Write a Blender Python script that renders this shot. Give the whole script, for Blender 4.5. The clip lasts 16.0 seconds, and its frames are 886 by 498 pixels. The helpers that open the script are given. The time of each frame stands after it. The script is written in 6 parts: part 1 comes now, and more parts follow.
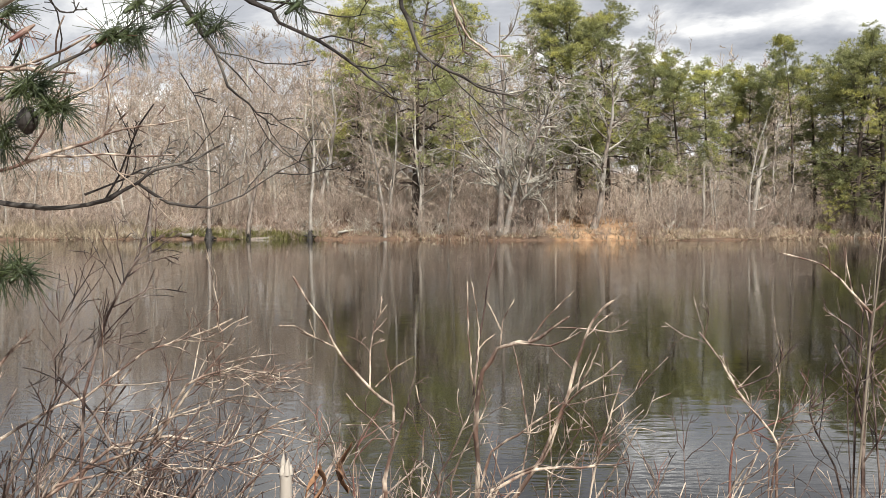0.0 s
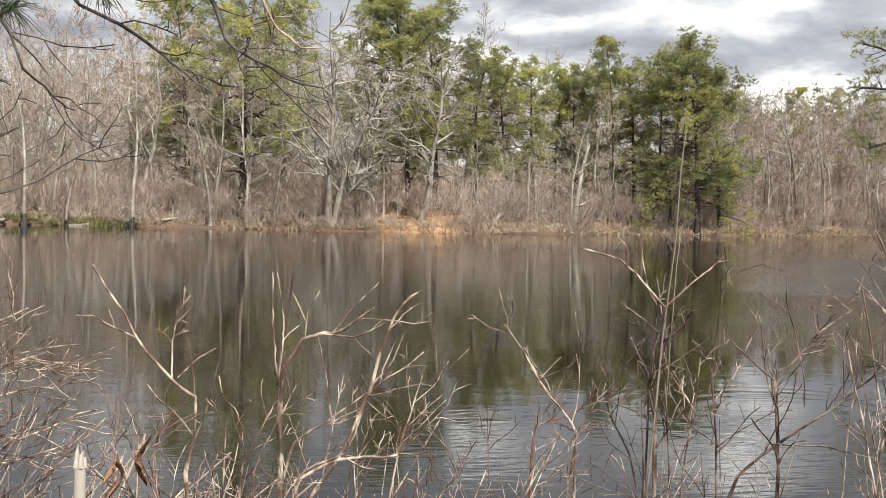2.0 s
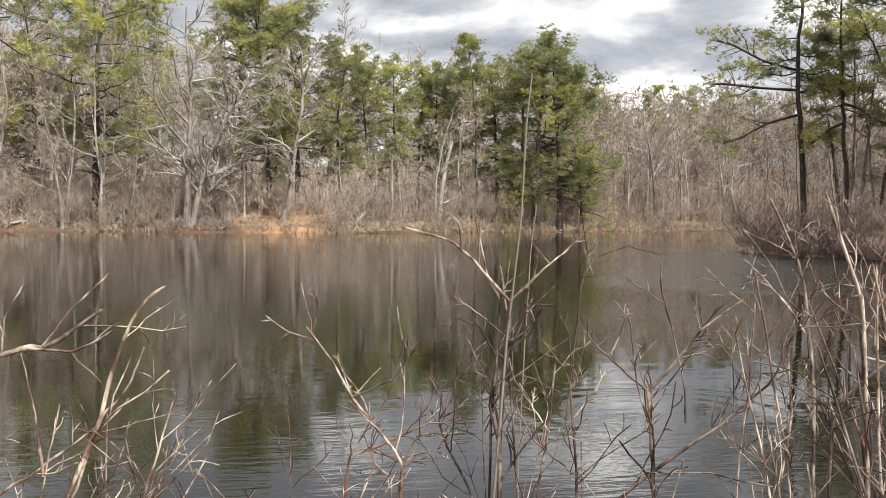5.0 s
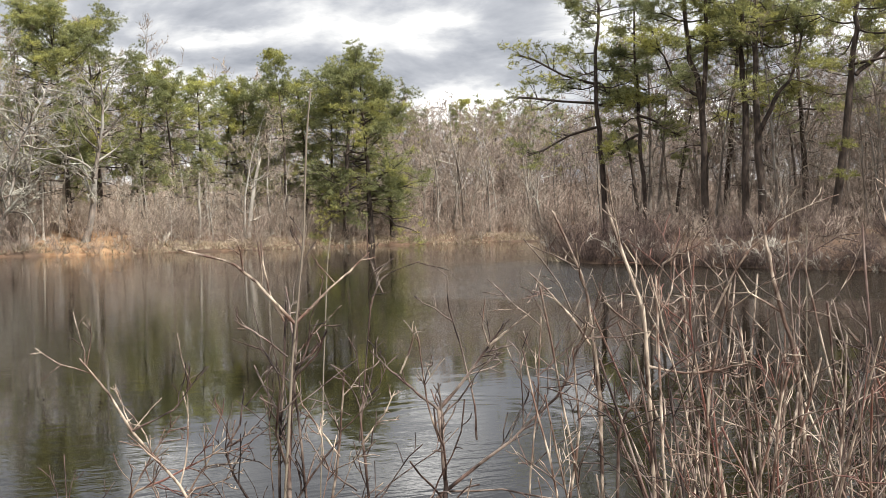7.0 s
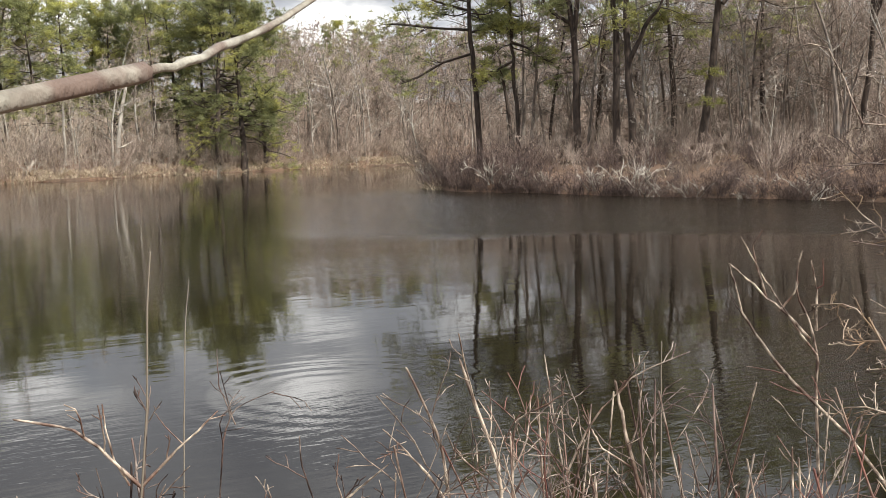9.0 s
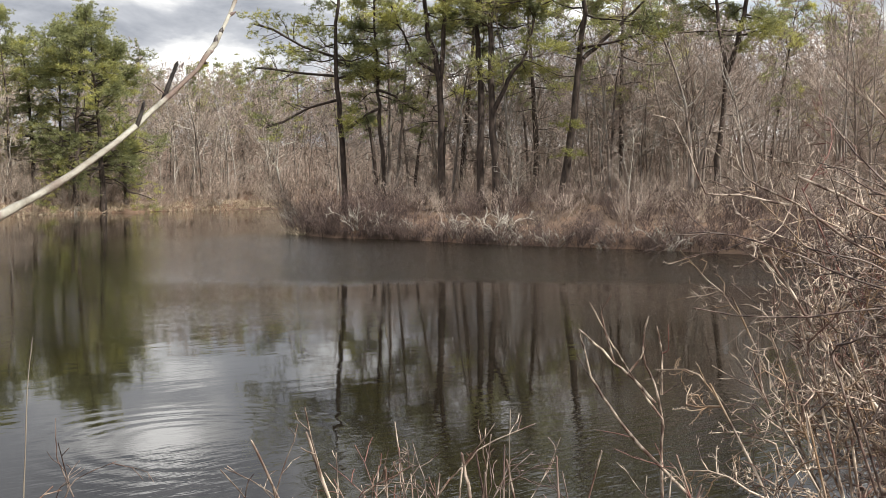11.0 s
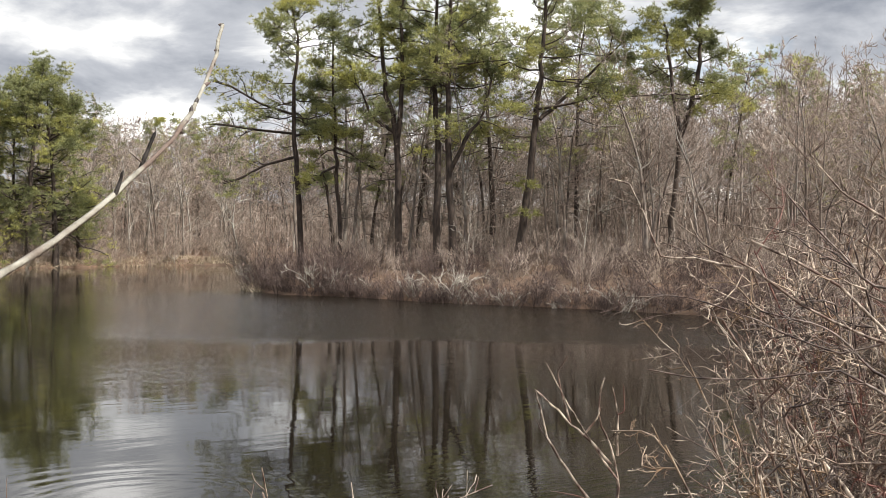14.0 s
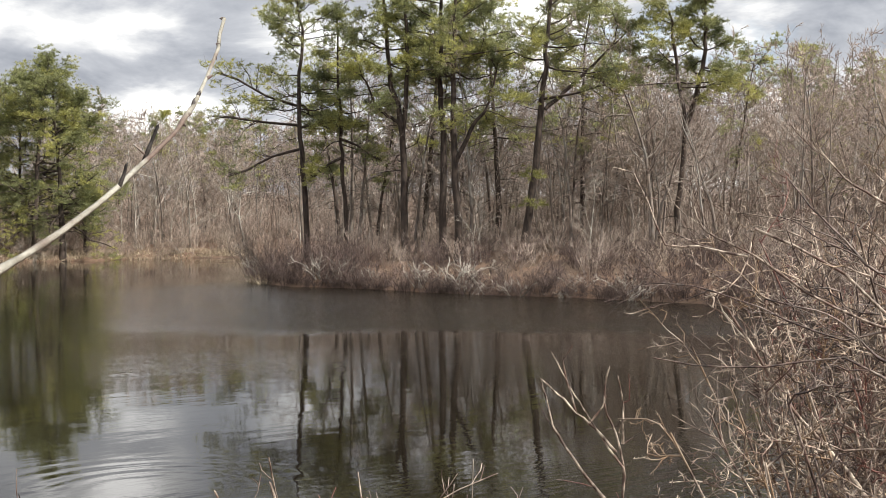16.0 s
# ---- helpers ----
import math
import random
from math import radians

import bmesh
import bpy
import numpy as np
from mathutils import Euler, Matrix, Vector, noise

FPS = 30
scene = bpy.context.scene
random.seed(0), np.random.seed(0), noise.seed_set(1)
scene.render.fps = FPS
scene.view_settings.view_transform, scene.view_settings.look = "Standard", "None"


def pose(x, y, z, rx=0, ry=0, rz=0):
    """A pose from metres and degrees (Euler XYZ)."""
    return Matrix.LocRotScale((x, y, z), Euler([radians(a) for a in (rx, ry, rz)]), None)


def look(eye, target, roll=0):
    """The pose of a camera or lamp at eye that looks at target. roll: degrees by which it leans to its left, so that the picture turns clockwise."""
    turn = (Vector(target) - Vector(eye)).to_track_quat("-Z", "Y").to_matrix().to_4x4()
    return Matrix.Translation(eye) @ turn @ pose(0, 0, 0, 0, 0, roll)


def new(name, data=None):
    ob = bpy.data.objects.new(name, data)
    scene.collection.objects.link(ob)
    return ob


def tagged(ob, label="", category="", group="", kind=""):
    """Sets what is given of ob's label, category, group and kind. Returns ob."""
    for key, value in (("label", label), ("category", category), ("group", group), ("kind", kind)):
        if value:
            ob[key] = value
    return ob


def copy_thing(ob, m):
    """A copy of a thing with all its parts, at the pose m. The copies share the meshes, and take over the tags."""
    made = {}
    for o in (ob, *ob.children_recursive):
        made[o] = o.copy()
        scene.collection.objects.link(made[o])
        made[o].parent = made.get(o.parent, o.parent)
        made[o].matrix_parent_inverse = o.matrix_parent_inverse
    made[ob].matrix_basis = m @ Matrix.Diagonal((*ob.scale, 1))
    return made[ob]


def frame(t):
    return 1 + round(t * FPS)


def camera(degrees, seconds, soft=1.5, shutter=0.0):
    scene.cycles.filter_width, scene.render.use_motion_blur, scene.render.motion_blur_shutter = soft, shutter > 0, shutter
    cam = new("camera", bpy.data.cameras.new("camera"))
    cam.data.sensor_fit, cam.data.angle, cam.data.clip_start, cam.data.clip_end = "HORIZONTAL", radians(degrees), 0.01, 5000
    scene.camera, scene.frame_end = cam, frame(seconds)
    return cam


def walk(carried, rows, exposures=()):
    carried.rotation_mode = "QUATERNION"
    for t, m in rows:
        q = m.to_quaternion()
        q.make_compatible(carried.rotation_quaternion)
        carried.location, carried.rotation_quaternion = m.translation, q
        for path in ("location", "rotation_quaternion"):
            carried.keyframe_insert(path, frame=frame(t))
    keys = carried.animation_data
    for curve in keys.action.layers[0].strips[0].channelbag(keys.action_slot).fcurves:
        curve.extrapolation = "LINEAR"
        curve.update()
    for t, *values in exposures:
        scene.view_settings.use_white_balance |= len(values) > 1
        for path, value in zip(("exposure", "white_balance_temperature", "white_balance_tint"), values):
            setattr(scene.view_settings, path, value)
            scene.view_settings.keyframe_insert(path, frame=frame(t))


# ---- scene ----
cam = camera(40.94, 16.0, soft=0.85)
# the walk: seconds, place, then heading, tilt and lean in degrees
PATH = [
    (0.0, 0.000, 0.000, 2.000, 0.00, -2.03, 0.02),
    (0.5, 0.010, -0.015, 2.002, -1.31, -1.63, -0.56),
    (1.0, 0.018, -0.020, 2.003, -3.24, -2.09, -0.63),
    (1.5, 0.037, -0.025, 2.004, -4.97, -2.14, -0.81),
    (2.0, 0.047, -0.023, 2.003, -8.24, -2.38, -1.16),
    (2.5, 0.051, -0.031, 2.004, -10.33, -2.69, -0.90),
    (3.0, 0.062, -0.031, 2.003, -11.35, -2.83, -0.02),
    (5.3, 0.339, 0.680, 1.934, -16.13, -2.18, -0.64),
    (5.5, 0.342, 0.672, 1.938, -17.45, -2.23, -0.52),
    (6.0, 0.345, 0.654, 1.945, -20.02, -2.08, -0.42),
    (6.5, 0.359, 0.658, 1.944, -21.87, -1.83, 0.29),
    (7.0, 0.395, 0.688, 1.943, -23.78, -1.61, 0.79),
    (7.5, 0.432, 0.738, 2.019, -26.50, -4.07, -0.31),
    (8.0, 0.456, 0.769, 2.160, -28.32, -5.33, 0.68),
    (8.2, 0.463, 0.768, 2.231, -28.67, -5.63, 1.16),
    (10.3, 0.506, 0.700, 2.449, -32.64, -4.49, -0.07),
    (10.5, 0.508, 0.712, 2.448, -33.70, -4.22, 0.17),
    (11.0, 0.514, 0.730, 2.447, -36.20, -3.58, 0.02),
    (11.5, 0.506, 0.719, 2.457, -38.10, -2.43, -0.35),
    (12.0, 0.505, 0.720, 2.455, -38.86, -1.85, -0.60),
    (12.5, 0.504, 0.720, 2.455, -38.77, -1.42, -0.86),
    (13.0, 0.501, 0.723, 2.454, -38.36, -1.09, -1.01),
    (13.5, 0.498, 0.720, 2.455, -38.28, -0.86, -0.62),
    (14.0, 0.498, 0.720, 2.453, -38.31, -0.76, -0.62),
    (14.5, 0.498, 0.720, 2.452, -38.01, -0.90, -0.46),
    (15.0, 0.500, 0.724, 2.455, -37.69, -1.21, 0.51),
    (15.5, 0.500, 0.725, 2.454, -37.48, -1.31, 0.11),
    (16.0, 0.494, 0.708, 2.452, -38.01, -1.21, -0.18)]
walk(cam, [(t, pose(x, y, z, 90 + p, r, h)) for t, x, y, z, h, p, r in PATH], [(0.0, 0.2), (16.0, 0.2)])

# ---- world and sun ----
SUN_AZ, SUN_EL = radians(158.0), radians(47.0)   # compass from +y, clockwise
world = bpy.data.worlds.new("sky")
scene.world = world
world.use_nodes = True
wn, wl = world.node_tree.nodes, world.node_tree.links
wn.clear()


def wnode(kind):
    return wn.new(kind)


sky = wnode("ShaderNodeTexSky")
sky.sky_type = "NISHITA"
sky.sun_disc = False
sky.sun_elevation = SUN_EL
sky.sun_rotation = SUN_AZ
blue = wnode("ShaderNodeBackground")
blue.inputs["Strength"].default_value = 0.12
wl.new(sky.outputs[0], blue.inputs[0])

# broken layers of cloud, laid on a plane far overhead
tc = wnode("ShaderNodeTexCoord")
sep = wnode("ShaderNodeSeparateXYZ")
wl.new(tc.outputs["Generated"], sep.inputs[0])


def wmath(op, a, b=None):
    n = wnode("ShaderNodeMath")
    n.operation = op
    for i, v in enumerate((a, b)):
        if v is None:
            continue
        if isinstance(v, (int, float)):
            n.inputs[i].default_value = v
        else:
            wl.new(v, n.inputs[i])
    return n.outputs[0]


height = wmath("ADD", wmath("ABSOLUTE", sep.outputs[2]), 0.24)
comb = wnode("ShaderNodeCombineXYZ")
wl.new(wmath("DIVIDE", sep.outputs[0], height), comb.inputs[0])
wl.new(wmath("DIVIDE", sep.outputs[1], height), comb.inputs[1])


def wnoise(scale, detail, rough, offset, distort=0.3):
    mp = wnode("ShaderNodeMapping")
    mp.inputs["Location"].default_value = offset
    wl.new(comb.outputs[0], mp.inputs[0])
    n = wnode("ShaderNodeTexNoise")
    n.inputs["Scale"].default_value, n.inputs["Detail"].default_value = scale, detail
    n.inputs["Roughness"].default_value, n.inputs["Distortion"].default_value = rough, distort
    wl.new(mp.outputs[0], n.inputs["Vector"])
    return n.outputs[0]


# the larger banks of the day: compass degrees, height, half widths, and how much lighter or darker
BANKS = [(18, 10.4, 5.0, 1.0, -0.11), (24, 7.2, 2.6, 0.9, -0.13), (28.5, 11.2, 2.4, 0.8, -0.09), (14, 9.3, 2.6, 0.6, -0.09), (15, 12.6, 3.0, 1.0, -0.06),
         (12, 8.2, 2.4, 0.7, 0.13), (24.6, 5.2, 2.6, 0.9, 0.20), (24.2, 9.3, 2.2, 0.5, 0.12), (9.8, 11.8, 2.2, 1.2, 0.28), (22.6, 12.6, 2.0, 1.2, 0.28), (45, 10, 7.0, 2.0, 0.10), (32, 7.6, 3.4, 2.2, 0.16)]
drift = wmath("MULTIPLY", wmath("SUBTRACT", wnoise(5.0, 5, 0.6, (3.1, 0.4, 0)), 0.5), 0.09)
compass = wmath("ADD", wmath("ARCTAN2", sep.outputs[0], sep.outputs[1]), drift)
climb = wmath("ADD", wmath("ARCSINE", wmath("ABSOLUTE", sep.outputs[2])), wmath("MULTIPLY", drift, 0.35))
billow = wnoise(2.3, 9, 0.56, (8.3, 1.9, 0))
for a0, e0, wa, we, amount in BANKS:
    da = wmath("DIVIDE", wmath("SUBTRACT", compass, radians(a0)), radians(wa))
    de = wmath("DIVIDE", wmath("SUBTRACT", climb, radians(e0)), radians(we))
    fall = wmath("EXPONENT", wmath("MULTIPLY", wmath("ADD", wmath("MULTIPLY", da, da), wmath("MULTIPLY", de, de)), -1.0))
    billow = wmath("ADD", billow, wmath("MULTIPLY", fall, amount))
shade = wnode("ShaderNodeValToRGB")
wl.new(billow, shade.inputs[0])
ramp = shade.color_ramp
ramp.elements[0].position, ramp.elements[0].color = 0.34, (0.31, 0.335, 0.39, 1)
ramp.elements[1].position, ramp.elements[1].color = 0.73, (2.0, 1.98, 1.95, 1)
mid = ramp.elements.new(0.49)
mid.color = (0.58, 0.60, 0.645, 1)
lit = ramp.elements.new(0.58)
lit.color = (0.92, 0.925, 0.93, 1)
clouds = wnode("ShaderNodeBackground")
clouds.inputs["Strength"].default_value = 0.92
wl.new(shade.outputs[0], clouds.inputs[0])
cover = wnode("ShaderNodeValToRGB")
cover.color_ramp.elements[0].position, cover.color_ramp.elements[1].position = 0.27, 0.40
wl.new(wnoise(1.1, 6, 0.55, (7.7, 2.0, 0)), cover.inputs[0])
mixer = wnode("ShaderNodeMixShader")
out = wnode("ShaderNodeOutputWorld")
wl.new(cover.outputs[0], mixer.inputs[0])
wl.new(blue.outputs[0], mixer.inputs[1])
wl.new(clouds.outputs[0], mixer.inputs[2])
wl.new(mixer.outputs[0], out.inputs[0])

sun = new("sun", bpy.data.lights.new("sun", "SUN"))
sun.data.energy, sun.data.angle, sun.data.color = 5.0, radians(0.6), (1.0, 0.955, 0.885)
sun.matrix_world = look((30 * math.sin(SUN_AZ) * math.cos(SUN_EL), 30 * math.cos(SUN_AZ) * math.cos(SUN_EL), 30 * math.sin(SUN_EL)), (0, 0, 0))


# ---- materials ----
def material(name, dark, light, scale=4.0, rough=0.85, bump=0.3, detail=5.0, stretch=(1, 1, 1), spot=None, spot_scale=0.8, vary=0.0, edge=(0.3, 0.7)):
    m = bpy.data.materials.new(name)
    m.use_nodes = True
    nt = m.node_tree
    n, l = nt.nodes, nt.links
    b = n["Principled BSDF"]
    b.inputs["Roughness"].default_value = rough
    tc = n.new("ShaderNodeTexCoord")
    mp = n.new("ShaderNodeMapping")
    mp.inputs["Scale"].default_value = stretch
    l.new(tc.outputs["Object"], mp.inputs[0])
    t1 = n.new("ShaderNodeTexNoise")
    t1.inputs["Scale"].default_value = scale
    t1.inputs["Detail"].default_value = detail
    l.new(mp.outputs[0], t1.inputs["Vector"])
    ramp = n.new("ShaderNodeValToRGB")
    ramp.color_ramp.elements[0].position, ramp.color_ramp.elements[1].position = edge
    ramp.color_ramp.elements[0].color, ramp.color_ramp.elements[1].color = (*dark, 1), (*light, 1)
    l.new(t1.outputs[0], ramp.inputs[0])
    col = ramp.outputs[0]
    if spot:
        t2 = n.new("ShaderNodeTexNoise")
        t2.inputs["Scale"].default_value = spot_scale
        t2.inputs["Detail"].default_value = 3
        l.new(tc.outputs["Object"], t2.inputs["Vector"])
        r2 = n.new("ShaderNodeValToRGB")
        r2.color_ramp.elements[0].position, r2.color_ramp.elements[1].position = 0.48, 0.62
        l.new(t2.outputs[0], r2.inputs[0])
        mx = n.new("ShaderNodeMix")
        mx.data_type = "RGBA"
        l.new(r2.outputs[0], mx.inputs[0])
        l.new(col, mx.inputs[6])
        mx.inputs[7].default_value = (*spot, 1)
        col = mx.outputs[2]
    if vary:
        g = n.new("ShaderNodeNewGeometry")
        oi = n.new("ShaderNodeObjectInfo")
        add = n.new("ShaderNodeMath")
        add.operation = "ADD"
        l.new(g.outputs["Random Per Island"], add.inputs[0])
        l.new(oi.outputs["Random"], add.inputs[1])
        mr = n.new("ShaderNodeMapRange")
        mr.inputs[1].default_value, mr.inputs[2].default_value = 0.0, 2.0
        mr.inputs[3].default_value, mr.inputs[4].default_value = 1 - vary, 1 + vary
        l.new(add.outputs[0], mr.inputs[0])
        hs = n.new("ShaderNodeHueSaturation")
        l.new(mr.outputs[0], hs.inputs["Value"])
        l.new(col, hs.inputs["Color"])
        col = hs.outputs[0]
    l.new(col, b.inputs["Base Color"])
    if bump:
        bp = n.new("ShaderNodeBump")
        bp.inputs["Strength"].default_value = bump
        bp.inputs["Distance"].default_value = 0.03
        l.new(t1.outputs[0], bp.inputs["Height"])
        l.new(bp.outputs[0], b.inputs["Normal"])
    return m


def foliage(m):
    """Lets some light through the blades."""
    n, l = m.node_tree.nodes, m.node_tree.links
    b = n["Principled BSDF"]
    tr = n.new("ShaderNodeBsdfTranslucent")
    l.new(b.inputs["Base Color"].links[0].from_socket, tr.inputs["Color"])
    mx = n.new("ShaderNodeMixShader")
    mx.inputs[0].default_value = 0.42
    l.new(b.outputs[0], mx.inputs[1])
    l.new(tr.outputs[0], mx.inputs[2])
    l.new(mx.outputs[0], n["Material Output"].inputs["Surface"])
    return m


M_PINE_BARK = material("pine_bark", (0.026, 0.020, 0.017), (0.115, 0.085, 0.067), 9, 0.95, 0.8, stretch=(1, 1, 0.3))
M_GREY_BARK = material("grey_bark", (0.20, 0.175, 0.15), (0.50, 0.45, 0.39), 7, 0.9, 0.6, stretch=(1, 1, 0.3), spot=(0.52, 0.51, 0.45), vary=0.45)
M_BROWN_BARK = material("brown_bark", (0.10, 0.08, 0.068), (0.36, 0.30, 0.25), 7, 0.9, 0.6, stretch=(1, 1, 0.3), spot=(0.38, 0.36, 0.32), vary=0.45)
M_TWIG_GREY = material("grey_twigs", (0.26, 0.208, 0.162), (0.58, 0.485, 0.39), 3, 0.85, 0, vary=0.5)
M_TWIG_RED = material("red_brown_twigs", (0.22, 0.17, 0.138), (0.49, 0.405, 0.335), 3, 0.8, 0, vary=0.5)
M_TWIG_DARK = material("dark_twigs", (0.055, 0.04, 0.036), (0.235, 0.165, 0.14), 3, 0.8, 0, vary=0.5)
M_TWIG_POINT = material("russet_twigs", (0.21, 0.162, 0.132), (0.53, 0.435, 0.365), 3, 0.8, 0, vary=0.5)
M_TWIG_BROWN = material("brown_twigs", (0.23, 0.172, 0.14), (0.54, 0.435, 0.36), 3, 0.8, 0, vary=0.5)
M_NEEDLE = foliage(material("pine_needles", (0.16, 0.18, 0.085), (0.48, 0.50, 0.23), 1.1, 0.55, 0, spot=(0.58, 0.56, 0.18), spot_scale=0.42, vary=0.4))
M_NEEDLE_BRIGHT = foliage(material("fresh_pine_needles", (0.20, 0.21, 0.07), (0.50, 0.49, 0.18), 0.8, 0.5, 0, vary=0.3))
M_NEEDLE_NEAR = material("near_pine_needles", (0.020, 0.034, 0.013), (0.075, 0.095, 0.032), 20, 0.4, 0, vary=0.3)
M_DEAD_WOOD = material("bleached_wood", (0.30, 0.27, 0.23), (0.66, 0.61, 0.53), 6, 0.85, 0.4, stretch=(1, 1, 0.15), vary=0.2)
M_LICHEN = material("lichened_bark", (0.26, 0.24, 0.20), (0.56, 0.54, 0.46), 5, 0.9, 0, spot=(0.20, 0.16, 0.13), spot_scale=0.9, vary=0.25)
M_CHAR = material("wet_stump_wood", (0.012, 0.011, 0.010), (0.055, 0.048, 0.042), 8, 0.7, 0.7, stretch=(1, 1, 0.3))
M_PALE = material("straw_stems", (0.095, 0.06, 0.045), (0.64, 0.535, 0.425), 38, 0.6, 0.5, stretch=(1, 1, 0.45), spot=(0.16, 0.095, 0.07), spot_scale=17, vary=0.4, edge=(0.40, 0.60))
M_STEM = material("dark_stems", (0.028, 0.018, 0.015), (0.17, 0.11, 0.09), 34, 0.5, 0.5, stretch=(1, 1, 0.4), spot=(0.27, 0.215, 0.18), spot_scale=15, vary=0.35, edge=(0.40, 0.62))
M_RED = material("red_stems", (0.12, 0.045, 0.036), (0.28, 0.13, 0.10), 24, 0.55, 0.2, spot=(0.34, 0.26, 0.20), spot_scale=10, vary=0.2)
M_LIMB = material("dark_pine_limb", (0.012, 0.010, 0.009), (0.06, 0.05, 0.044), 30, 0.9, 0.6, spot=(0.13, 0.12, 0.105), spot_scale=8)
M_BUD = material("budded_bark", (0.22, 0.20, 0.16), (0.46, 0.44, 0.37), 60, 0.7, 0.3, spot=(0.17, 0.12, 0.095), spot_scale=24)
M_REED = material("dead_reed", (0.16, 0.13, 0.10), (0.40, 0.35, 0.27), 12, 0.7, 0.2, stretch=(1, 1, 0.1))
M_BUSH = material("budding_twigs", (0.07, 0.046, 0.036), (0.66, 0.55, 0.44), 14, 0.7, 0, spot=(0.30, 0.20, 0.12), spot_scale=5, vary=0.5, edge=(0.40, 0.58))
M_LEAF = material("dry_leaf", (0.13, 0.065, 0.035), (0.30, 0.165, 0.085), 40, 0.8, 0.3, vary=0.3)
M_GRASS = material("mossy_tussock", (0.10, 0.11, 0.03), (0.32, 0.30, 0.10), 5, 0.8, 0, vary=0.3)
M_REEDS = material("dead_grass", (0.28, 0.22, 0.15), (0.56, 0.47, 0.35), 4, 0.8, 0, vary=0.3)


def ground_material():
    """Leaf litter, with a patch of bare orange sand on one stretch of the far shore."""
    m = material("leaf_litter", (0.07, 0.046, 0.033), (0.27, 0.168, 0.108), 9.0, 0.95, 0.9, 9, spot=(0.13, 0.088, 0.062), spot_scale=0.5, edge=(0.33, 0.67))
    n, l = m.node_tree.nodes, m.node_tree.links
    b = n["Principled BSDF"]
    old = b.inputs["Base Color"].links[0].from_socket
    tc = n.new("ShaderNodeTexCoord")
    sep = n.new("ShaderNodeSeparateXYZ")
    l.new(tc.outputs["Object"], sep.inputs[0])
    edge = n.new("ShaderNodeTexNoise")
    edge.inputs["Scale"].default_value = 0.6
    l.new(tc.outputs["Object"], edge.inputs["Vector"])

    def step(value, lo, hi):
        q = n.new("ShaderNodeMapRange")
        q.interpolation_type = "SMOOTHSTEP"
        l.new(value, q.inputs[0])
        q.inputs[1].default_value, q.inputs[2].default_value = lo, hi
        return q.outputs[0]

    def times(a, c):
        q = n.new("ShaderNodeMath")
        q.operation = "MULTIPLY"
        l.new(a, q.inputs[0])
        l.new(c, q.inputs[1])
        return q.outputs[0]

    shift = n.new("ShaderNodeMath")
    shift.operation = "MULTIPLY_ADD"
    l.new(edge.outputs[0], shift.inputs[0])
    shift.inputs[1].default_value = 4.0
    l.new(sep.outputs[0], shift.inputs[2])
    mask = times(times(step(shift.outputs[0], 7.6, 9.0), step(shift.outputs[0], 14.2, 12.6)), times(step(sep.outputs[1], 60, 62), step(sep.outputs[1], 78, 75)))
    grain = n.new("ShaderNodeTexNoise")
    grain.inputs["Scale"].default_value, grain.inputs["Detail"].default_value = 2.5, 8
    l.new(tc.outputs["Object"], grain.inputs["Vector"])
    sand = n.new("ShaderNodeValToRGB")
    sand.color_ramp.elements[0].position, sand.color_ramp.elements[1].position = 0.35, 0.65
    sand.color_ramp.elements[0].color, sand.color_ramp.elements[1].color = (0.27, 0.155, 0.085, 1), (0.50, 0.32, 0.18, 1)
    l.new(grain.outputs[0], sand.inputs[0])
    mx = n.new("ShaderNodeMix")
    mx.data_type = "RGBA"
    l.new(mask, mx.inputs[0])
    l.new(old, mx.inputs[6])
    l.new(sand.outputs[0], mx.inputs[7])
    l.new(mx.outputs[2], b.inputs["Base Color"])
    return m


M_GROUND = ground_material()


